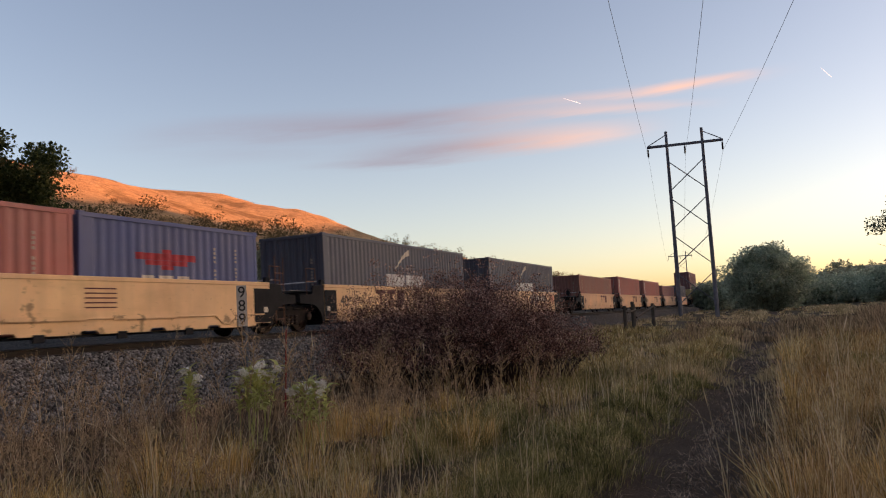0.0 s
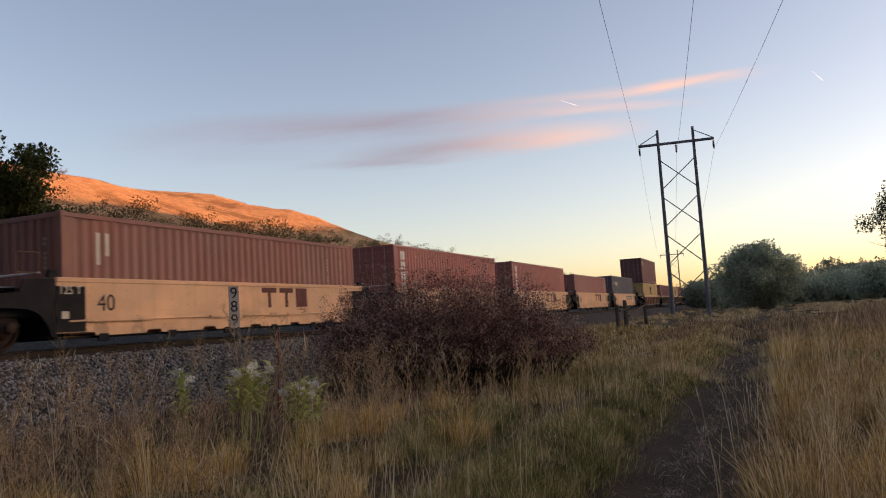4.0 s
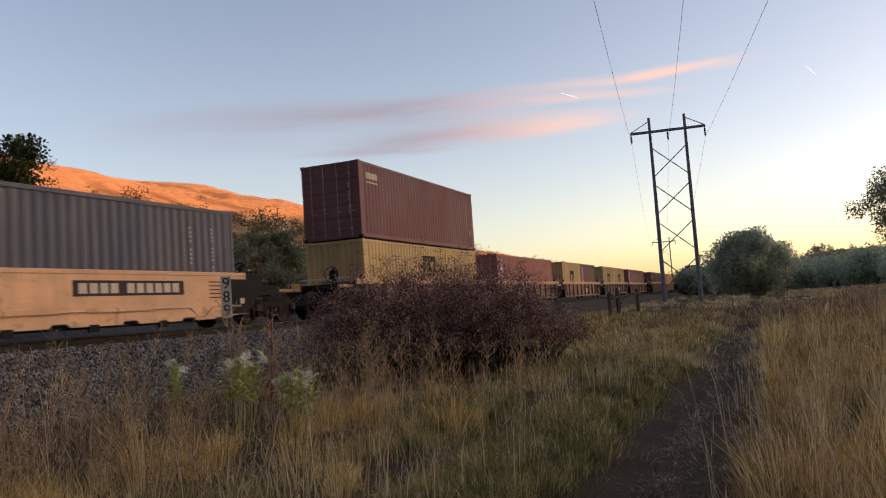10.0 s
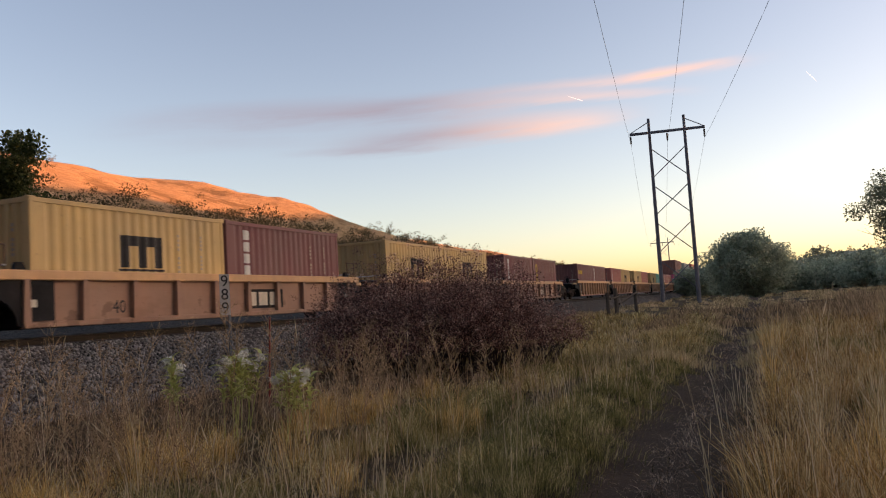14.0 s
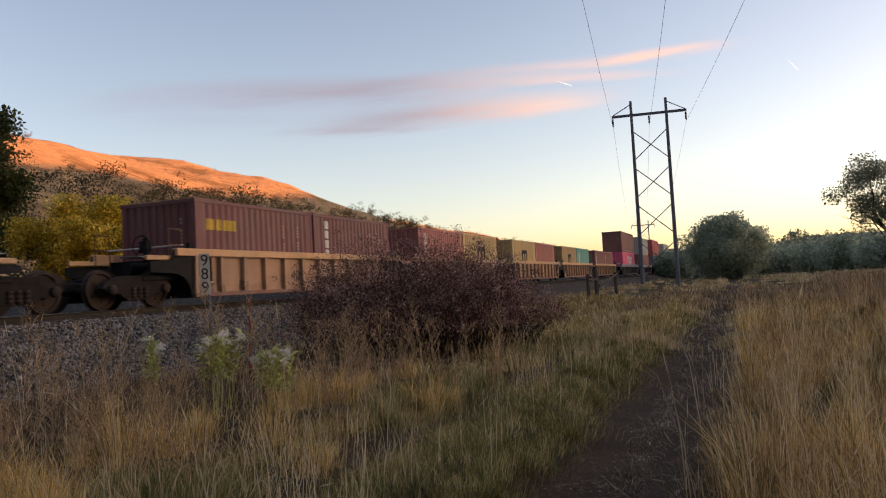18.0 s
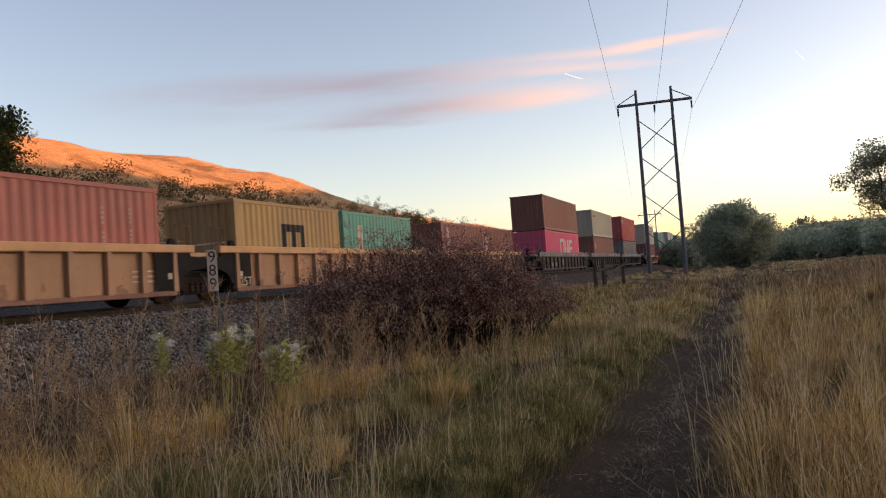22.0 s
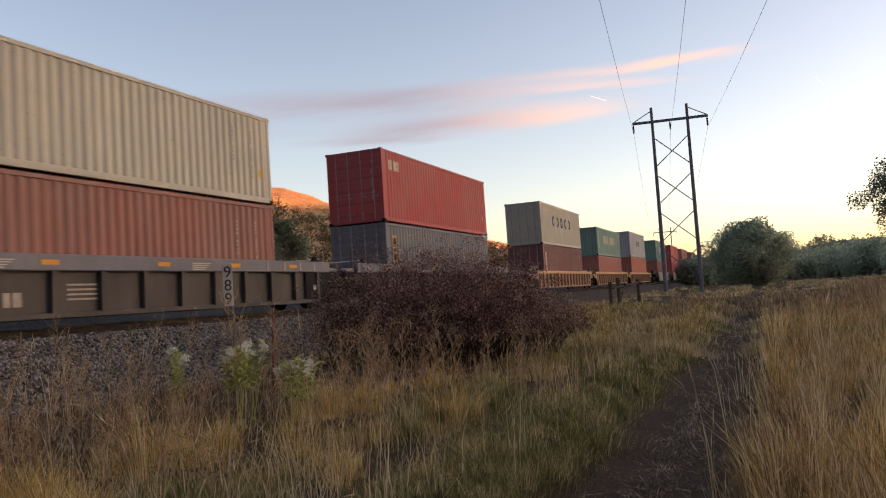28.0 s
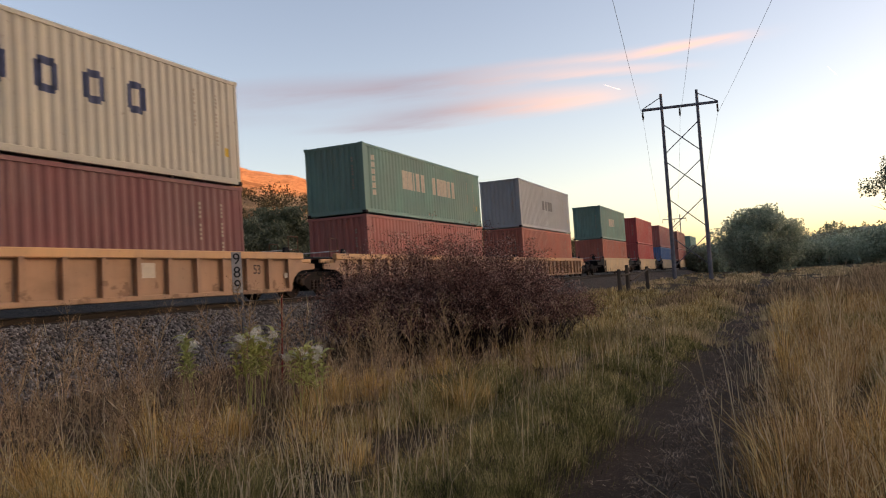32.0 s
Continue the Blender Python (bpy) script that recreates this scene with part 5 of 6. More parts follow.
        for y in (0.02, 2.38):
            m = Mesh()
            for xx in (0.25, 0.75):
                m.tube((xe + e * xx, y, top - 0.35), (xe + e * xx, y, top + 0.5), 0.016, 0.016, 6)
            for zz in (0.1, 0.5):
                m.tube((xe + e * 0.25, y, top + zz), (xe + e * 0.75, y, top + zz), 0.016, 0.016, 6)
            part("grab_iron", m, M_GRAB, base)
        part("walkway", Mesh().box(min(xe + e * 0.1, xe + e * reach), max(xe + e * 0.1, xe + e * reach), 0.25, 0.8, 0.985, 1.02, 0.008), M_GALV, base)
        part("cross_rail", Mesh().tube((xe + e * 0.3, -0.05, top + 0.1), (xe + e * 0.3, 2.45, top + 0.1), 0.02, 0.02, 6), M_WHITE, base)
        part("corner_stop", Mesh().prism([(xe - 0.14, top + 0.01), (xe + 0.14, top + 0.01), (xe + 0.05, top + 0.16), (xe - 0.08, top + 0.16)], -0.1, 0.0), M_GRIME, base)
        part("air_hose", Mesh().tube((xe + e * reach * 0.6, 0.45, 0.35), (xe + e * reach, 0.5, 0.12), 0.035, 0.035, 7).tube((xe + e * reach, 0.5, 0.12), (xe + e * (reach + 0.25), 0.6, 0.1), 0.035, 0.03, 7), M_BLACK, base)
        part("brake_gear", Mesh().box(min(xe + e * 0.15, xe + e * 0.75), max(xe + e * 0.15, xe + e * 0.75), 0.3, 0.75, 0.62, 0.95, 0.05).tube((xe + e * 0.2, 1.2, 0.75), (xe + e * 0.9, 1.2, 0.75), 0.16, 0.16, 12), dark, base)
        if style["kind"] != "smooth":
            for y in (-0.02, 2.4):
                part("end_step", Mesh().box(min(xe + e * 0.2, xe + e * reach), max(xe + e * 0.2, xe + e * reach), y, y + 0.1, top - 0.3, top - 0.18, 0.02), chord, base)
    if style["kind"] == "smooth":
        ladder(base, x1 + 0.55, -0.1, 0.0, 1.95, M_GRAB)
    truck(base, -gap0)
    if tail:
        truck(base, well + gap1)
    if lead:
        brake_stand(base, x0 - 0.9, dark)
        part("coupler", Mesh().box(-gap0 - 1.6, -gap0 - 0.2, 1.1, 1.34, 0.2, 0.42, 0.03), M_TRUCK, base)
    if tail:
        brake_stand(base, x1 + 0.9, dark)
        part("coupler", Mesh().box(well + gap1 + 0.2, well + gap1 + 1.6, 1.1, 1.34, 0.2, 0.42, 0.03), M_TRUCK, base)
    up = 0.2 if style["kind"] == "smooth" else 0.0
    for i, m in enumerate(marks):
        if m[0] == "text":
            _, body, size, mat, x, z = m
            z += up
            words("lettering", body, size, mat, base, pose(x, -0.158 if x < 0.4 else -0.148 if style["kind"] == "smooth" else -0.078, z, 90, 0, 0))
        else:
            mat, a, b, c, d = m
            y = (-0.146 if style["kind"] == "smooth" else -0.076) - 0.0007 * i
            if len(m) == 5:
                part("painted_mark", Mesh().box(a, b, y, y + 0.004, c + up, d + up), mat, base)
    return base

M_BROWNBLACK = plain("dark_brown_stencil_panel", (0.05, 0.03, 0.025), 0.7, 0, 5)
M_GREYMARK = plain("dusty_white_paint", (0.4, 0.35, 0.3), 0.7, 0, 5, 0.25)
P_DULLRED = painted_steel("dull_red_paint", (0.38, 0.15, 0.13))
P_RED = painted_steel("red_oxide_paint", (0.42, 0.125, 0.1))
P_MAROON = painted_steel("maroon_paint", (0.18, 0.05, 0.052))
P_BROWN = painted_steel("brown_red_paint", (0.28, 0.1, 0.073))
P_RUST = painted_steel("dark_rust_paint", (0.29, 0.088, 0.073))
P_BLUE = painted_steel("royal_blue_paint", (0.055, 0.085, 0.22))
P_NAVY = painted_steel("dark_navy_paint", (0.065, 0.078, 0.11), 0.15)
P_SLATE = painted_steel("slate_grey_paint", (0.13, 0.145, 0.17), 0.2)
P_YELLOW = painted_steel("mustard_paint", (0.58, 0.39, 0.15), 0.45)
P_TAN = painted_steel("tan_paint", (0.45, 0.29, 0.11), 0.35)
P_TEAL = painted_steel("sea_green_paint", (0.1, 0.42, 0.33))
P_GREEN = painted_steel("faded_green_paint", (0.13, 0.29, 0.24))
P_PINK = painted_steel("magenta_paint", (0.9, 0.1, 0.23), 0.05, 1.1)
P_CREAM = painted_steel("cream_paint", (0.54, 0.51, 0.41), 0.5, 1.1)
P_GREY = painted_steel("light_grey_paint", (0.42, 0.45, 0.46), 0.3, 1.15)
P_SCARLET = painted_steel("bright_red_paint", (0.52, 0.055, 0.055), 0.15, 1.15)
P_CORAL = painted_steel("faded_orange_red_paint", (0.46, 0.12, 0.075), 0.2)
P_SKYBLUE = painted_steel("mid_blue_paint", (0.05, 0.17, 0.38))

C_YELLOW = painted_steel("railcar_yellow", (0.84, 0.5, 0.25), 0.5, chips=0.6)
C_YELLOW_DUSTY = painted_steel("dusty_railcar_yellow", (0.76, 0.44, 0.24), 0.7, chips=0.3)
C_BROWN = painted_steel("faded_railcar_brown", (0.29, 0.15, 0.095), 0.7, chips=0.5)
C_CHORD = painted_steel("railcar_chord_yellow", (0.62, 0.35, 0.16), 0.6)
C_ORANGE = painted_steel("railcar_orange_brown", (0.4, 0.225, 0.125), 0.8, chips=0.5)
C_GREY = painted_steel("railcar_dark_grey", (0.014, 0.0125, 0.0145), 0.3)
C_GREYBLUE = painted_steel("railcar_blue_grey", (0.13, 0.14, 0.17), 0.3)
C_REDSILL = painted_steel("railcar_red_sill", (0.22, 0.085, 0.06), 0.5)
C_PALE = painted_steel("pale_railcar_yellow", (0.58, 0.42, 0.24), 0.6, chips=0.8)

SMOOTH = dict(kind="smooth", side=C_YELLOW, dark=M_GRIME, chord=C_YELLOW, end=M_GRIME, over=0.28, top=1.18)
SMOOTH_DUSTY = dict(SMOOTH, side=C_YELLOW_DUSTY, chord=C_YELLOW_DUSTY)
SMOOTH_PALE = dict(SMOOTH, side=C_PALE, chord=C_PALE, over=0.5)
RIB_BROWN = dict(kind="ribbed", side=C_BROWN, dark=M_GRIME, chord=C_CHORD, end=M_GRIME, sill=C_BROWN, over=0.3, top=1.08, ribs=9, reach=0.7, deep=0.2)
RIB_ORANGE = dict(RIB_BROWN, side=C_ORANGE, sill=C_REDSILL, end=M_GRIME, ribs=12, top=1.2)
RIB_GREY = dict(RIB_BROWN, side=C_GREY, chord=C_GREYBLUE, sill=C_GREY, end=M_GRIME, over=2.1, ribs=13, top=1.24, deep=0.34)
RIB_ORANGE_LONG = dict(RIB_ORANGE, top=1.1, over=1.9, ribs=16, sill=C_ORANGE, end=C_ORANGE, panel=False)

L40, L20, HC, STD = 12.192, 6.058, 2.896, 2.591
W_, K_, B_, R_, Y_ = M_CREAMMARK, M_BLACK, M_MARKBLUE, M_MARKRED, M_MARKYELLOW


def row(mat, x, z0, z1, widths, gap=0.1):
    """A line of upright blocks in place of a painted name."""
    out = []
    for w in widths:
        out.append((mat, x, x + w, z0, z1))
        x += w + gap
    return out


def column(mat, x, w, z, h, n, gap=0.08):
    """A column of small blocks in place of a name painted downwards."""
    return [(mat, x, x + w, z - (i + 1) * h - i * gap, z - i * h - i * gap) for i in range(n)]


def ring(mat, x, w, z0, z1, t=0.17):
    """A plain rounded ring: two uprights and two bars set in from the corners."""
    c = t * 0.55
    return [(mat, x, x + t, z0 + c, z1 - c), (mat, x + w - t, x + w, z0 + c, z1 - c), (mat, x + c, x + w - c, z0, z0 + t), (mat, x + c, x + w - c, z1 - t, z1)]


def codes(length, height):
    """Small number bars at the trailing end of the side."""
    return [(Y_, length - 0.62, length - 0.42, 0.75, 0.98)]


def swoosh(x, z):
    """A curved wing over the name."""
    return [(W_, x, x + 1.3, lambda v, x=x, z=z: (z + 0.62 * math.sin((v - x) / 1.3 * 1.5) - 0.02, z + 0.62 * math.sin((v - x) / 1.3 * 1.5) + 0.02 + 0.2 * ((v - x) / 1.3)), None)]


LOADS = []


def load(*a, **k):
    LOADS.append(container(*a, **k))


def trit(q, h=HC, paint=None, doors=True):
    load(q, L40, h, FLOOR_Z, paint or P_RED, "rust-red corrugated steel container with white vertical marks",
         column(M_WHITE, 0.66, 0.4, h - 0.25, 0.34, 5, 0.07) + codes(L40, h), doors)


def consist():
    Z = FLOOR_Z
    # first car, yellow and smooth-sided: two short boxes, then two navy boxes
    load(5.68, L20, STD, Z, P_RED, "rust-red short container with white marks at its end", codes(L20, STD))
    load(11.88, L20, STD, Z, P_BLUE, "blue short container with a red wing emblem and pale blocks",
         [(R_, 1.6, 3.6, 1.64, 1.8), (R_, 2.45, 2.75, 1.805, 1.9), (R_, 1.9, 3.3, 1.52, 1.635), (R_, 2.4, 2.8, 1.42, 1.515)] + row(W_, 1.75, 0.95, 1.28, (0.42, 0.5, 0.44), 0.12) + codes(L20, STD))
    for q in (21.45, 37.22):
        load(q, L40, HC, Z, P_NAVY, "dark navy container with a white name block under a curved wing",
             row(M_WHITE, 4.42, 1.22, 1.68, (0.36, 0.52, 0.44), 0.08) + row(M_WHITE, 6.1, 1.22, 1.68, (0.42, 0.44, 0.5), 0.08) + swoosh(5.15, 1.85) + codes(L40, HC))
    a = "yellow smooth-sided articulated well car, stained and scuffed"
    tm = lambda x: [(M_MARKBROWN, x, x + 0.7, 0.72, 0.86), (M_MARKBROWN, x + 0.28, x + 0.42, 0.3, 0.72), (M_MARKBROWN, x + 0.85, x + 1.55, 0.72, 0.86), (M_MARKBROWN, x + 1.13, x + 1.27, 0.3, 0.72), (M_MARKBROWN, x + 1.7, x + 2.3, 0.3, 0.86)]
    lines = lambda x: [(M_MARKBROWN, x, x + 0.85, 0.72 - 0.1 * i, 0.75 - 0.1 * i) for i in range(5)]
    plate = lambda x, bg=M_BROWNBLACK, fg=M_CREAMMARK, z=0.42, h=0.34: [(bg, x, x + 3.35, z, z + h)] + row(fg, x + 0.15, z + 0.06, z + h - 0.06, (0.22,) * 4, 0.07) + row(fg, x + 1.5, z + 0.06, z + h - 0.06, (0.22,) * 6, 0.07)
    forty = lambda x: [("text", "40", 0.5, M_BLACK, x, 0.45)]
    well_car(5.68, L40 + 0.12, 1.7, 1.7, SMOOTH, a, marks=tm(1.2) + lines(6.2))
    well_car(21.45, L40, 1.75, 1.78, SMOOTH, a, marks=tm(3.2) + lines(7.6) + forty(0.95))
    well_car(37.22, L40, 1.78, 2.0, SMOOTH, a, tail=True, marks=plate(6.5) + forty(0.95) + ring(M_MARKRED, 10.55, 0.3, 0.35, 0.8, 0.05) + ring(M_MARKRED, 10.95, 0.32, 0.35, 0.75, 0.05) + [(M_MARKRED, 11.4, 11.45, 0.3, 0.8)])
    # second car: five yellow units with red-brown boxes, the last with a navy box
    load(56.88, L40, STD, Z, P_BROWN, "brown-red container with a small white emblem", [(W_, 0.9, 1.05, 1.5, 2.2), (W_, 1.15, 1.3, 1.7, 2.2)] + codes(L40, STD))
    trit(72.35)
    trit(87.53)
    load(103, L40, STD, Z, P_DULLRED, "dull red corrugated container, plain-sided", codes(L40, STD))
    load(118.42, L40, HC, Z, P_NAVY, "dark grey-navy container with a small striped white emblem",
         [(W_, 1.0, 1.3, 2.28, 2.36), (W_, 1.0, 1.45, 2.14, 2.22), (R_, 1.0, 1.4, 2.05, 2.1)] + row(W_, 1.75, 1.98, 2.3, (0.36, 0.36, 0.36), 0.06) + codes(L40, HC), doors=True)
    for i, q in enumerate((56.88, 72.35, 87.53, 103, 118.42)):
        well_car(q, L40, 2.0 if i == 0 else 1.6, 2.0 if i == 4 else 1.55, SMOOTH_DUSTY, a, i == 0, i == 4, marks=(plate(6.6) if i == 4 else tm(6.6)) + lines(10.9) + forty(1.0) + [("text", "125 T", 0.24, M_CREAMMARK, 0.06, 0.72)])
    # third car: five brown ribbed units
    load(138.21, L40, STD, Z, P_YELLOW, "mustard-yellow container with a dark round-topped emblem", [(K_, 5.5, 5.75, 1.45, 1.95), (K_, 5.5, 6.9, 1.9, 2.13), (K_, 6.08, 6.32, 1.45, 1.9), (K_, 6.65, 6.9, 1.45, 1.9), (K_, 5.3, 7.1, 1.28, 1.35)] + codes(L40, STD))
    load(138.21, L40, HC, Z + STD + 0.03, P_MAROON, "maroon container stacked on a yellow one", [(W_, 0.6, 1.6, 2.1, 2.16), (W_, 0.6, 1.6, 2.26, 2.5)] + codes(L40, HC), doors=True)
    trit(153.91, STD, P_RED)
    em = [(K_, 2.4, 2.65, 1.2, 1.75), (K_, 2.4, 3.7, 1.7, 1.94), (K_, 2.95, 3.2, 1.2, 1.7), (K_, 3.45, 3.7, 1.2, 1.7), (K_, 2.3, 3.8, 1.12, 1.17)]
    ye = "short mustard-yellow container with a dark emblem"
    mr = "short maroon container with white marks"
    wl = column(M_WHITE, 0.8, 0.28, 2.35, 0.27, 4, 0.06)
    S = lambda q, p, lb, mk, z=Z: load(q, L20, STD, z, p, lb, mk + codes(L20, STD))
    S(169.39, P_YELLOW, ye, em), S(175.57, P_MAROON, mr, wl)
    S(185.37, P_YELLOW, ye, em), S(191.5, P_YELLOW, ye, em)
    S(200.64, P_MAROON, mr, wl), S(206.87, P_MAROON, "short maroon container with pale yellow outlined marks", ring(Y_, 0.75, 0.36, 1.7, 2.2, 0.06) + ring(Y_, 0.75, 0.36, 1.1, 1.6, 0.06))
    b = "faded brown ribbed well car with a dull yellow top rail"
    word = lambda x: [(M_GRIME, x - 0.12, x + 1.75, 0.14, 0.68)] + row(M_CREAMMARK, x, 0.22, 0.6, (0.42, 0.42, 0.42), 0.12) + [("text", "40", 0.4, M_BLACK, 2.2, 0.3)]
    for i, q in enumerate((138.21, 153.91, 169.39, 185.37, 200.64)):
        well_car(q, L40 if i < 2 else L40 + 0.1, 2.0 if i == 0 else 1.65, 2.0 if i == 4 else 1.65, RIB_BROWN, b, i == 0, i == 4, marks=word(6.9) + (ring(M_CREAMMARK, 3.0, 1.3, 0.05, 0.84, 0.05) + ring(M_CREAMMARK, 3.35, 0.5, 0.3, 0.8, 0.14) if i == 1 else []))
    # fourth car: five orange-brown ribbed units
    S(220.3, P_MAROON, "short maroon container with a yellow name block", row(Y_, 0.5, 1.75, 2.05, (0.34, 0.26, 0.26, 0.26), 0.06)), S(226.48, P_MAROON, mr, wl)
    S(235.78, P_RED, "short rust-red container with white marks", wl), S(241.96, P_YELLOW, ye, em)
    S(251.6, P_YELLOW, ye, em), S(257.78, P_RED, "short rust-red container, plain", [])
    S(266.92, P_TAN, ye, em), S(273.3, P_TEAL, "short sea-green container with a white upright panel", [(W_, 1.1, 1.5, 0.75, 2.1)] )
    S(283.05, P_RUST, "short rust-red container with white marks", wl), S(289.18, P_RUST, "short rust-red container with pale yellow blocks", [(W_, 0.7, 1.0, 1.7, 2.2), (W_, 0.7, 1.0, 1.1, 1.55)])
    c = "orange-brown ribbed well car with a yellow top rail and red sill"
    for i, q in enumerate((220.3, 235.78, 251.6, 266.92, 283.05)):
        well_car(q, L40 + 0.1, 2.0 if i == 0 else 1.65, 2.0 if i == 4 else 1.65, RIB_ORANGE, c, i == 0, i == 4,
                 marks=forty(4.75) + [("text", "125T", 0.36, M_CREAMMARK, 0.06, 0.2), (M_CREAMMARK, 11.2, 11.9, 0.3, 0.34), (M_CREAMMARK, 11.2, 11.9, 0.42, 0.46), (M_CREAMMARK, 11.2, 11.9, 0.54, 0.58)])
    # fifth car: three long dark grey ribbed units, double stacked
    D2 = lambda q, lo, hi, hl, hh, ll, lh, ml=(), mh=(), dl=False, dh=False: (
        load(q, L40, hl, Z, lo, ll, list(ml) + codes(L40, hl), dl), load(q, L40, hh, Z + hl + 0.03, hi, lh, list(mh) + codes(L40, hh), dh))
    arch = [(M_WHITE, 5.2, 5.55, 0.95, 2.35), (M_WHITE, 5.55, 6.3, 2.1, 2.35), (M_WHITE, 6.3, 6.65, 0.95, 2.35), (M_WHITE, 6.85, 7.2, 0.95, 2.3), (M_WHITE, 7.9, 8.25, 0.95, 2.3), (M_WHITE, 8.5, 8.85, 0.95, 2.3), (M_WHITE, 8.85, 9.75, 2.05, 2.3), (M_WHITE, 8.85, 9.7, 1.5, 1.72), (M_WHITE, 8.85, 9.75, 0.95, 1.17)]
    arch = [(m, x - 0.35, y - 0.35, z0, z1) for m, x, y, z0, z1 in arch] + [(M_WHITE, 6.85, 7.55, lambda v: (2.3 - 1.93 * (v - 6.85) - 0.02, 2.3 - 1.35 * (v - 6.85)), None)]
    D2(304, P_PINK, P_BROWN, HC, STD, "bright magenta container with large white blocky emblem", "brown container stacked on a magenta one", arch, (), True, False)
    D2(323.68, P_BROWN, P_CREAM, HC, STD, "brown-red container with a white mark", "cream container with small red lettering blocks, stacked", [(W_, 1.0, 1.35, 1.7, 2.3)], row(R_, 0.8, 1.9, 2.1, (0.3, 0.2, 0.3, 0.2), 0.05))
    D2(343.4, P_SLATE, P_SCARLET, HC, HC, "slate-grey container with an orange upright panel", "bright red container with white marks, stacked", [(M_REFLECT, 0.65, 1.0, 0.9, 2.4)] + column(M_BLACK, 0.72, 0.2, 2.3, 0.24, 4, 0.08), row(W_, 0.7, 2.1, 2.5, (0.3, 0.3, 0.12), 0.1), True, True)
    e = "long dark grey ribbed well car with orange reflectors"
    refl = [(M_GREYMARK, 0.6 + k * 0.28, 0.8 + k * 0.28, 0.2, 0.48) for k in range(4)] + [(M_GREYMARK, 2.1 + k * 0.25, 2.29 + k * 0.25, 0.2, 0.48) for k in range(6)] + [(M_GREYMARK, 4.6, 5.5, 0.3 + 0.1 * k, 0.34 + 0.1 * k) for k in range(4)] + [("text", "53", 0.36, M_CREAMMARK, 9.3, 0.35)]
    for i, q in enumerate((304, 323.68, 343.4)):
        w = well_car(q, L40, 3.9 if i == 0 else 3.7, 3.9 if i == 2 else 3.7, RIB_GREY, e, i == 0, i == 2, marks=refl)
        for xx in (-0.6, 3.9, 7.1, 9.8, 12.6):
            part("reflector", Mesh().box(xx, xx + 0.42, -0.212, -0.2, 1.02, 1.12), M_REFLECT, w)
        for xx in (-1.75, -0.95, -0.15, 0.75, 11.5, 12.35, 13.2, 14.0):
            part("tie_bracket", Mesh().box(xx - 0.045, xx + 0.045, -0.216, -0.19, 0.94, 1.2, 0.006), M_GREYMARK, w)
        for xx in (2.6, 8.3):
            for k in range(4):
                part("painted_mark", Mesh().box(xx, xx + 0.7 - 0.07 * k, -0.206, -0.199, 1.1 - 0.05 * k, 1.12 - 0.05 * k), M_CREAMMARK, w)
    # sixth car: three long orange ribbed units
    D2(367, P_MAROON, P_CREAM, HC, HC, "maroon container with white marks on its doors", "cream container with four large dark blue blocks, stacked", column(W_, 0.7, 0.2, 2.4, 0.26, 4, 0.06) + [(W_, 0.4, 0.95, 1.2, 1.5, "end")],
       [r for k in range(5) for r in ring(B_, 3.3 + 1.22 * k, 0.58, 1.36, 2.1)] + [(W_, 1.0, 2.6, 2.3, 2.5)], True, True)
    D2(386.36, P_RED, P_GREEN, STD, STD, "plain rust-red container in a well car", "faded green container with white lettering blocks, stacked", (), column(W_, 0.7, 0.25, 2.2, 0.2, 6, 0.06) + row(W_, 3.3, 1.15, 1.9, (0.4, 0.4, 0.15, 0.42, 0.42), 0.1) + row(W_, 6.3, 1.15, 1.9, (0.36, 0.36, 0.15, 0.4, 0.4, 0.4), 0.1))
    D2(405.55, P_CORAL, P_GREY, HC, HC, "faded orange-red container in a well car", "light grey container with a faint blue block, stacked", (), row(M_GALV, 5.0, 1.3, 1.9, (0.5, 0.5, 0.5, 0.5), 0.15))
    f = "long orange-brown ribbed well car with a yellow top rail"
    for i, q in enumerate((367, 386.36, 405.55)):
        well_car(q, L40, 3.7 if i == 0 else 3.42, 3.7 if i == 2 else 3.42, RIB_ORANGE_LONG, f, i == 0, i == 2, marks=[("text", "53", 0.36, M_BLACK, 12.6, 0.6), (M_CREAMMARK, 8.1, 8.7, 0.45, 0.8), (M_CREAMMARK, 0.75, 2.95, 0.42, 0.62)] + row(M_BROWNBLACK, 0.85, 0.47, 0.57, (0.14,) * 4, 0.05) + row(M_BROWNBLACK, 1.75, 0.47, 0.57, (0.14,) * 6, 0.05))
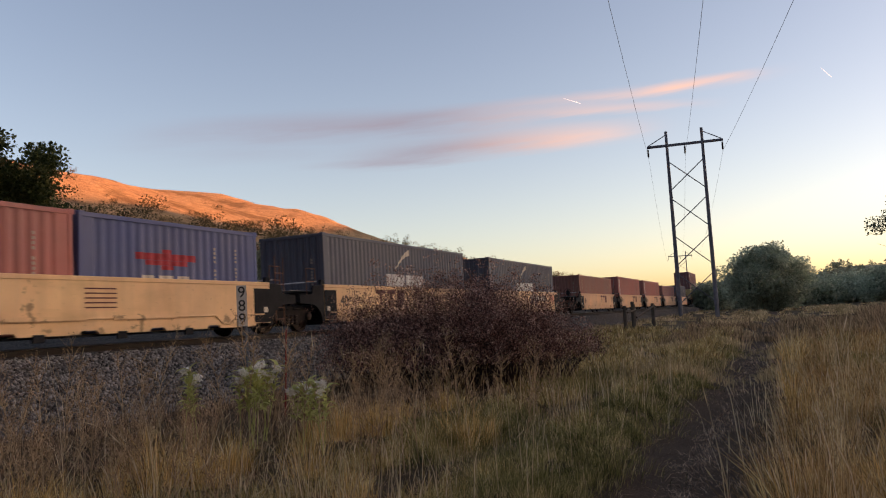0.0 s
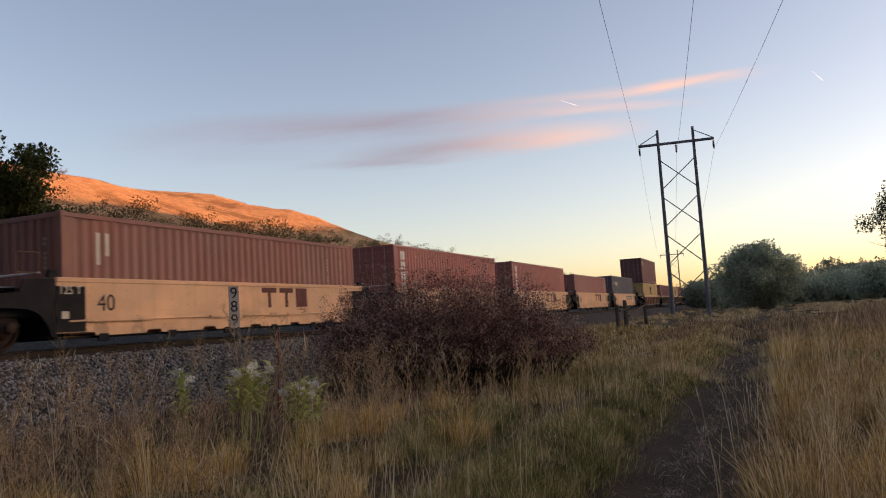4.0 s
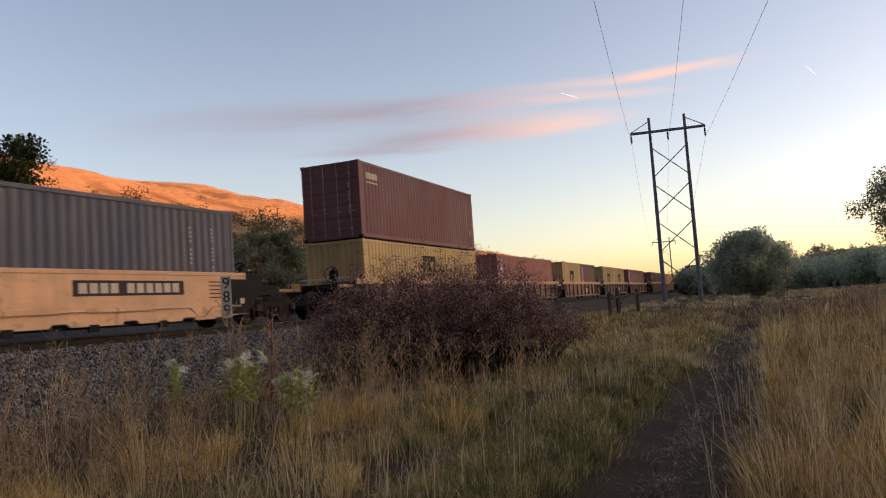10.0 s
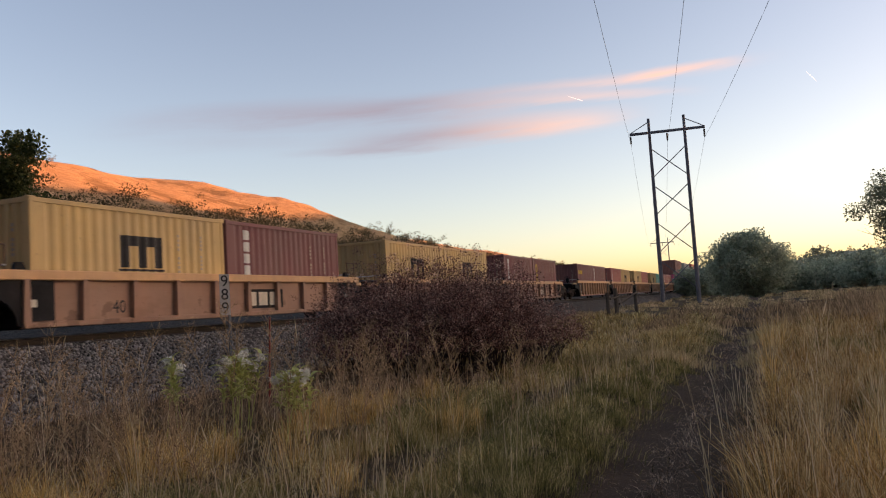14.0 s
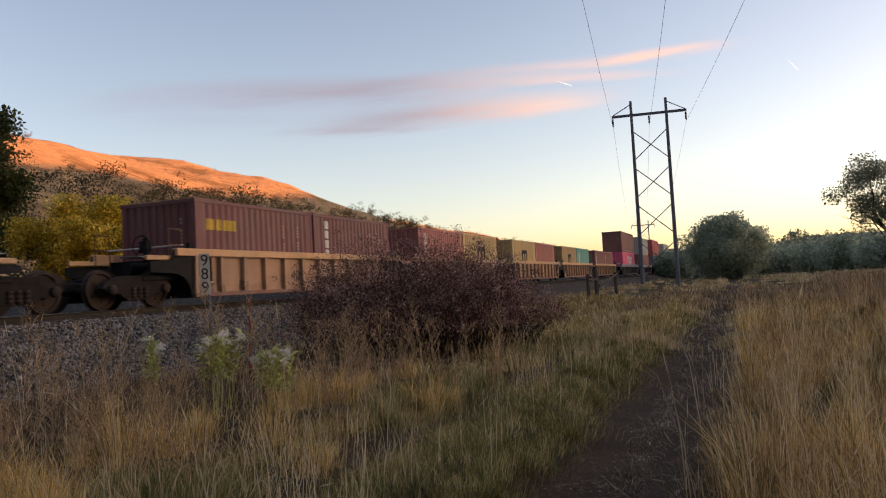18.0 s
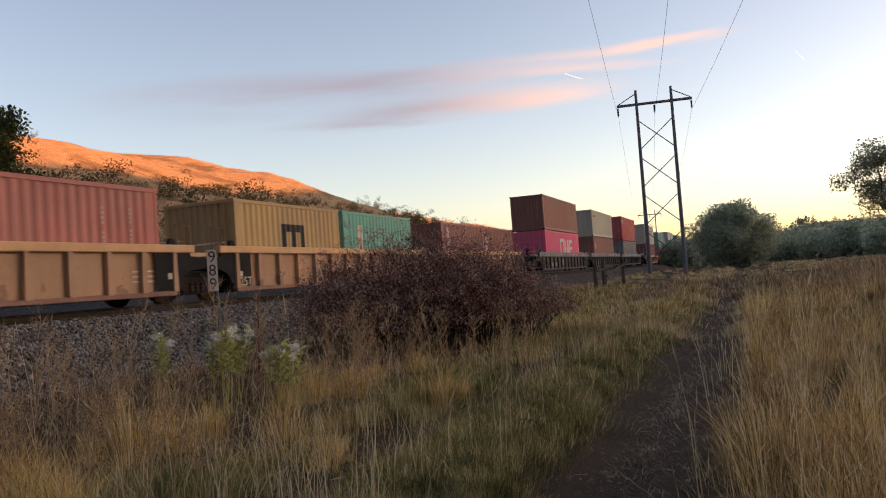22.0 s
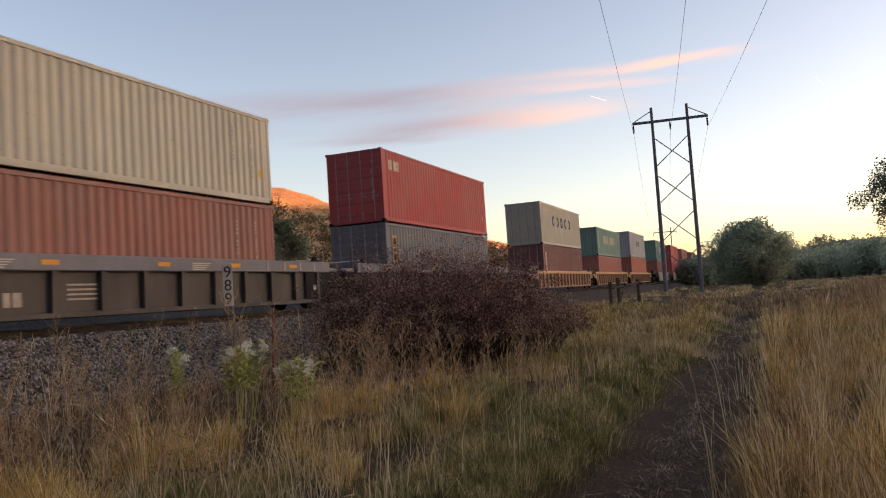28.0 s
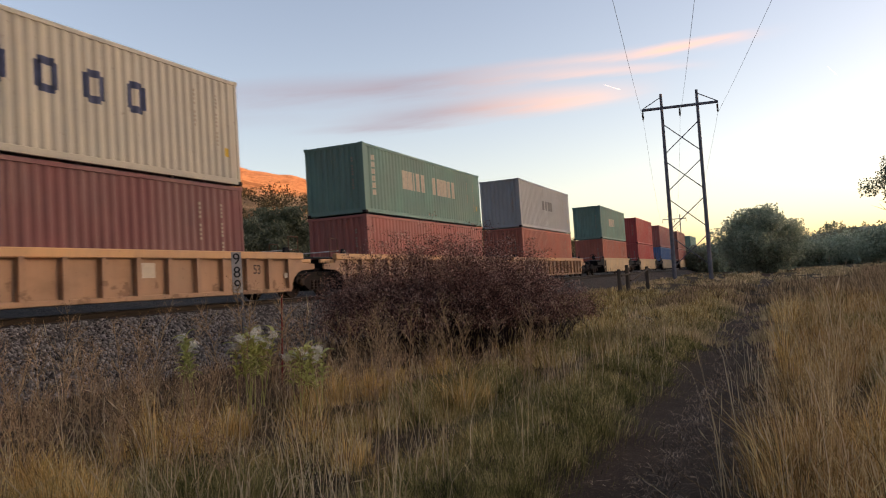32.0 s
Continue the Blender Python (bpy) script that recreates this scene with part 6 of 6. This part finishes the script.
    # seventh and eighth cars, far back
    D2(429.5, P_CORAL, P_GREEN, HC, HC, "faded orange-red container in a well car", "green container with a white block, stacked", (), row(W_, 3.8, 1.2, 1.9, (0.4, 0.4, 0.4, 0.4, 0.4), 0.15))
    D2(449.4, P_SCARLET, P_SCARLET, HC, HC, "bright red container in a well car", "bright red container stacked on another")
    D2(469, P_SKYBLUE, P_RED, HC, HC, "mid-blue container in a well car", "rust-red container stacked on a blue one")
    D2(491, P_RED, P_BROWN, HC, HC, "rust-red container in a well car", "brown container stacked on a red one")
    D2(513.5, P_BROWN, P_GREEN, HC, HC, "brown container in a well car", "green container stacked on a brown one")
    h = "long pale yellow smooth-sided well car"
    for i, q in enumerate((429.5, 449.4, 469, 491, 513.5)):
        well_car(q, L40, 3.6, 3.6, SMOOTH_PALE, h, i in (0, 3), i in (2, 4))


consist()

# ---- what moves ----


def motions():
    """The train runs by at a steady speed; its wheels turn; two trails drift across the sky."""
    for ob in [o for o in scene.objects if o.parent is None and o.name.split(".")[0] in ("shipping_container", "well_car")]:
        m = ob.matrix_basis.copy()
        walk(ob, [(t, Matrix.Translation((-SPEED * t, 0, 0)) @ m) for t in (0.0, 8.0, 16.0, 24.0, 32.0)])

    turn = SPEED / 0.46
    rows = [(k / FPS, k / FPS) for k in range(int(32 * FPS) + 1)]
    lead = {}
    for ob in WHEELSETS:
        m = ob.matrix_basis.copy()
        side = m.translation.x > 0
        if side not in lead:
            walk(ob, [(t, m @ Matrix.Rotation(-turn * s, 4, "Y")) for t, s in rows])
            lead[side] = ob.animation_data
        else:
            ob.rotation_mode = "QUATERNION"
            keys = ob.animation_data_create()
            keys.action, keys.action_slot = lead[side].action, lead[side].action_slot
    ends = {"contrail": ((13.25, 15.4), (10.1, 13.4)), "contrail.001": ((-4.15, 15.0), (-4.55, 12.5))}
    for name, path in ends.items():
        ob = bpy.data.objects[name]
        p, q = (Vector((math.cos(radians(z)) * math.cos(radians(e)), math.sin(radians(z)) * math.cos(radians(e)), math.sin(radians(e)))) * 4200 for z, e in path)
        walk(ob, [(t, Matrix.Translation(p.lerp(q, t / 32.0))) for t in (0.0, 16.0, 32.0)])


motions()
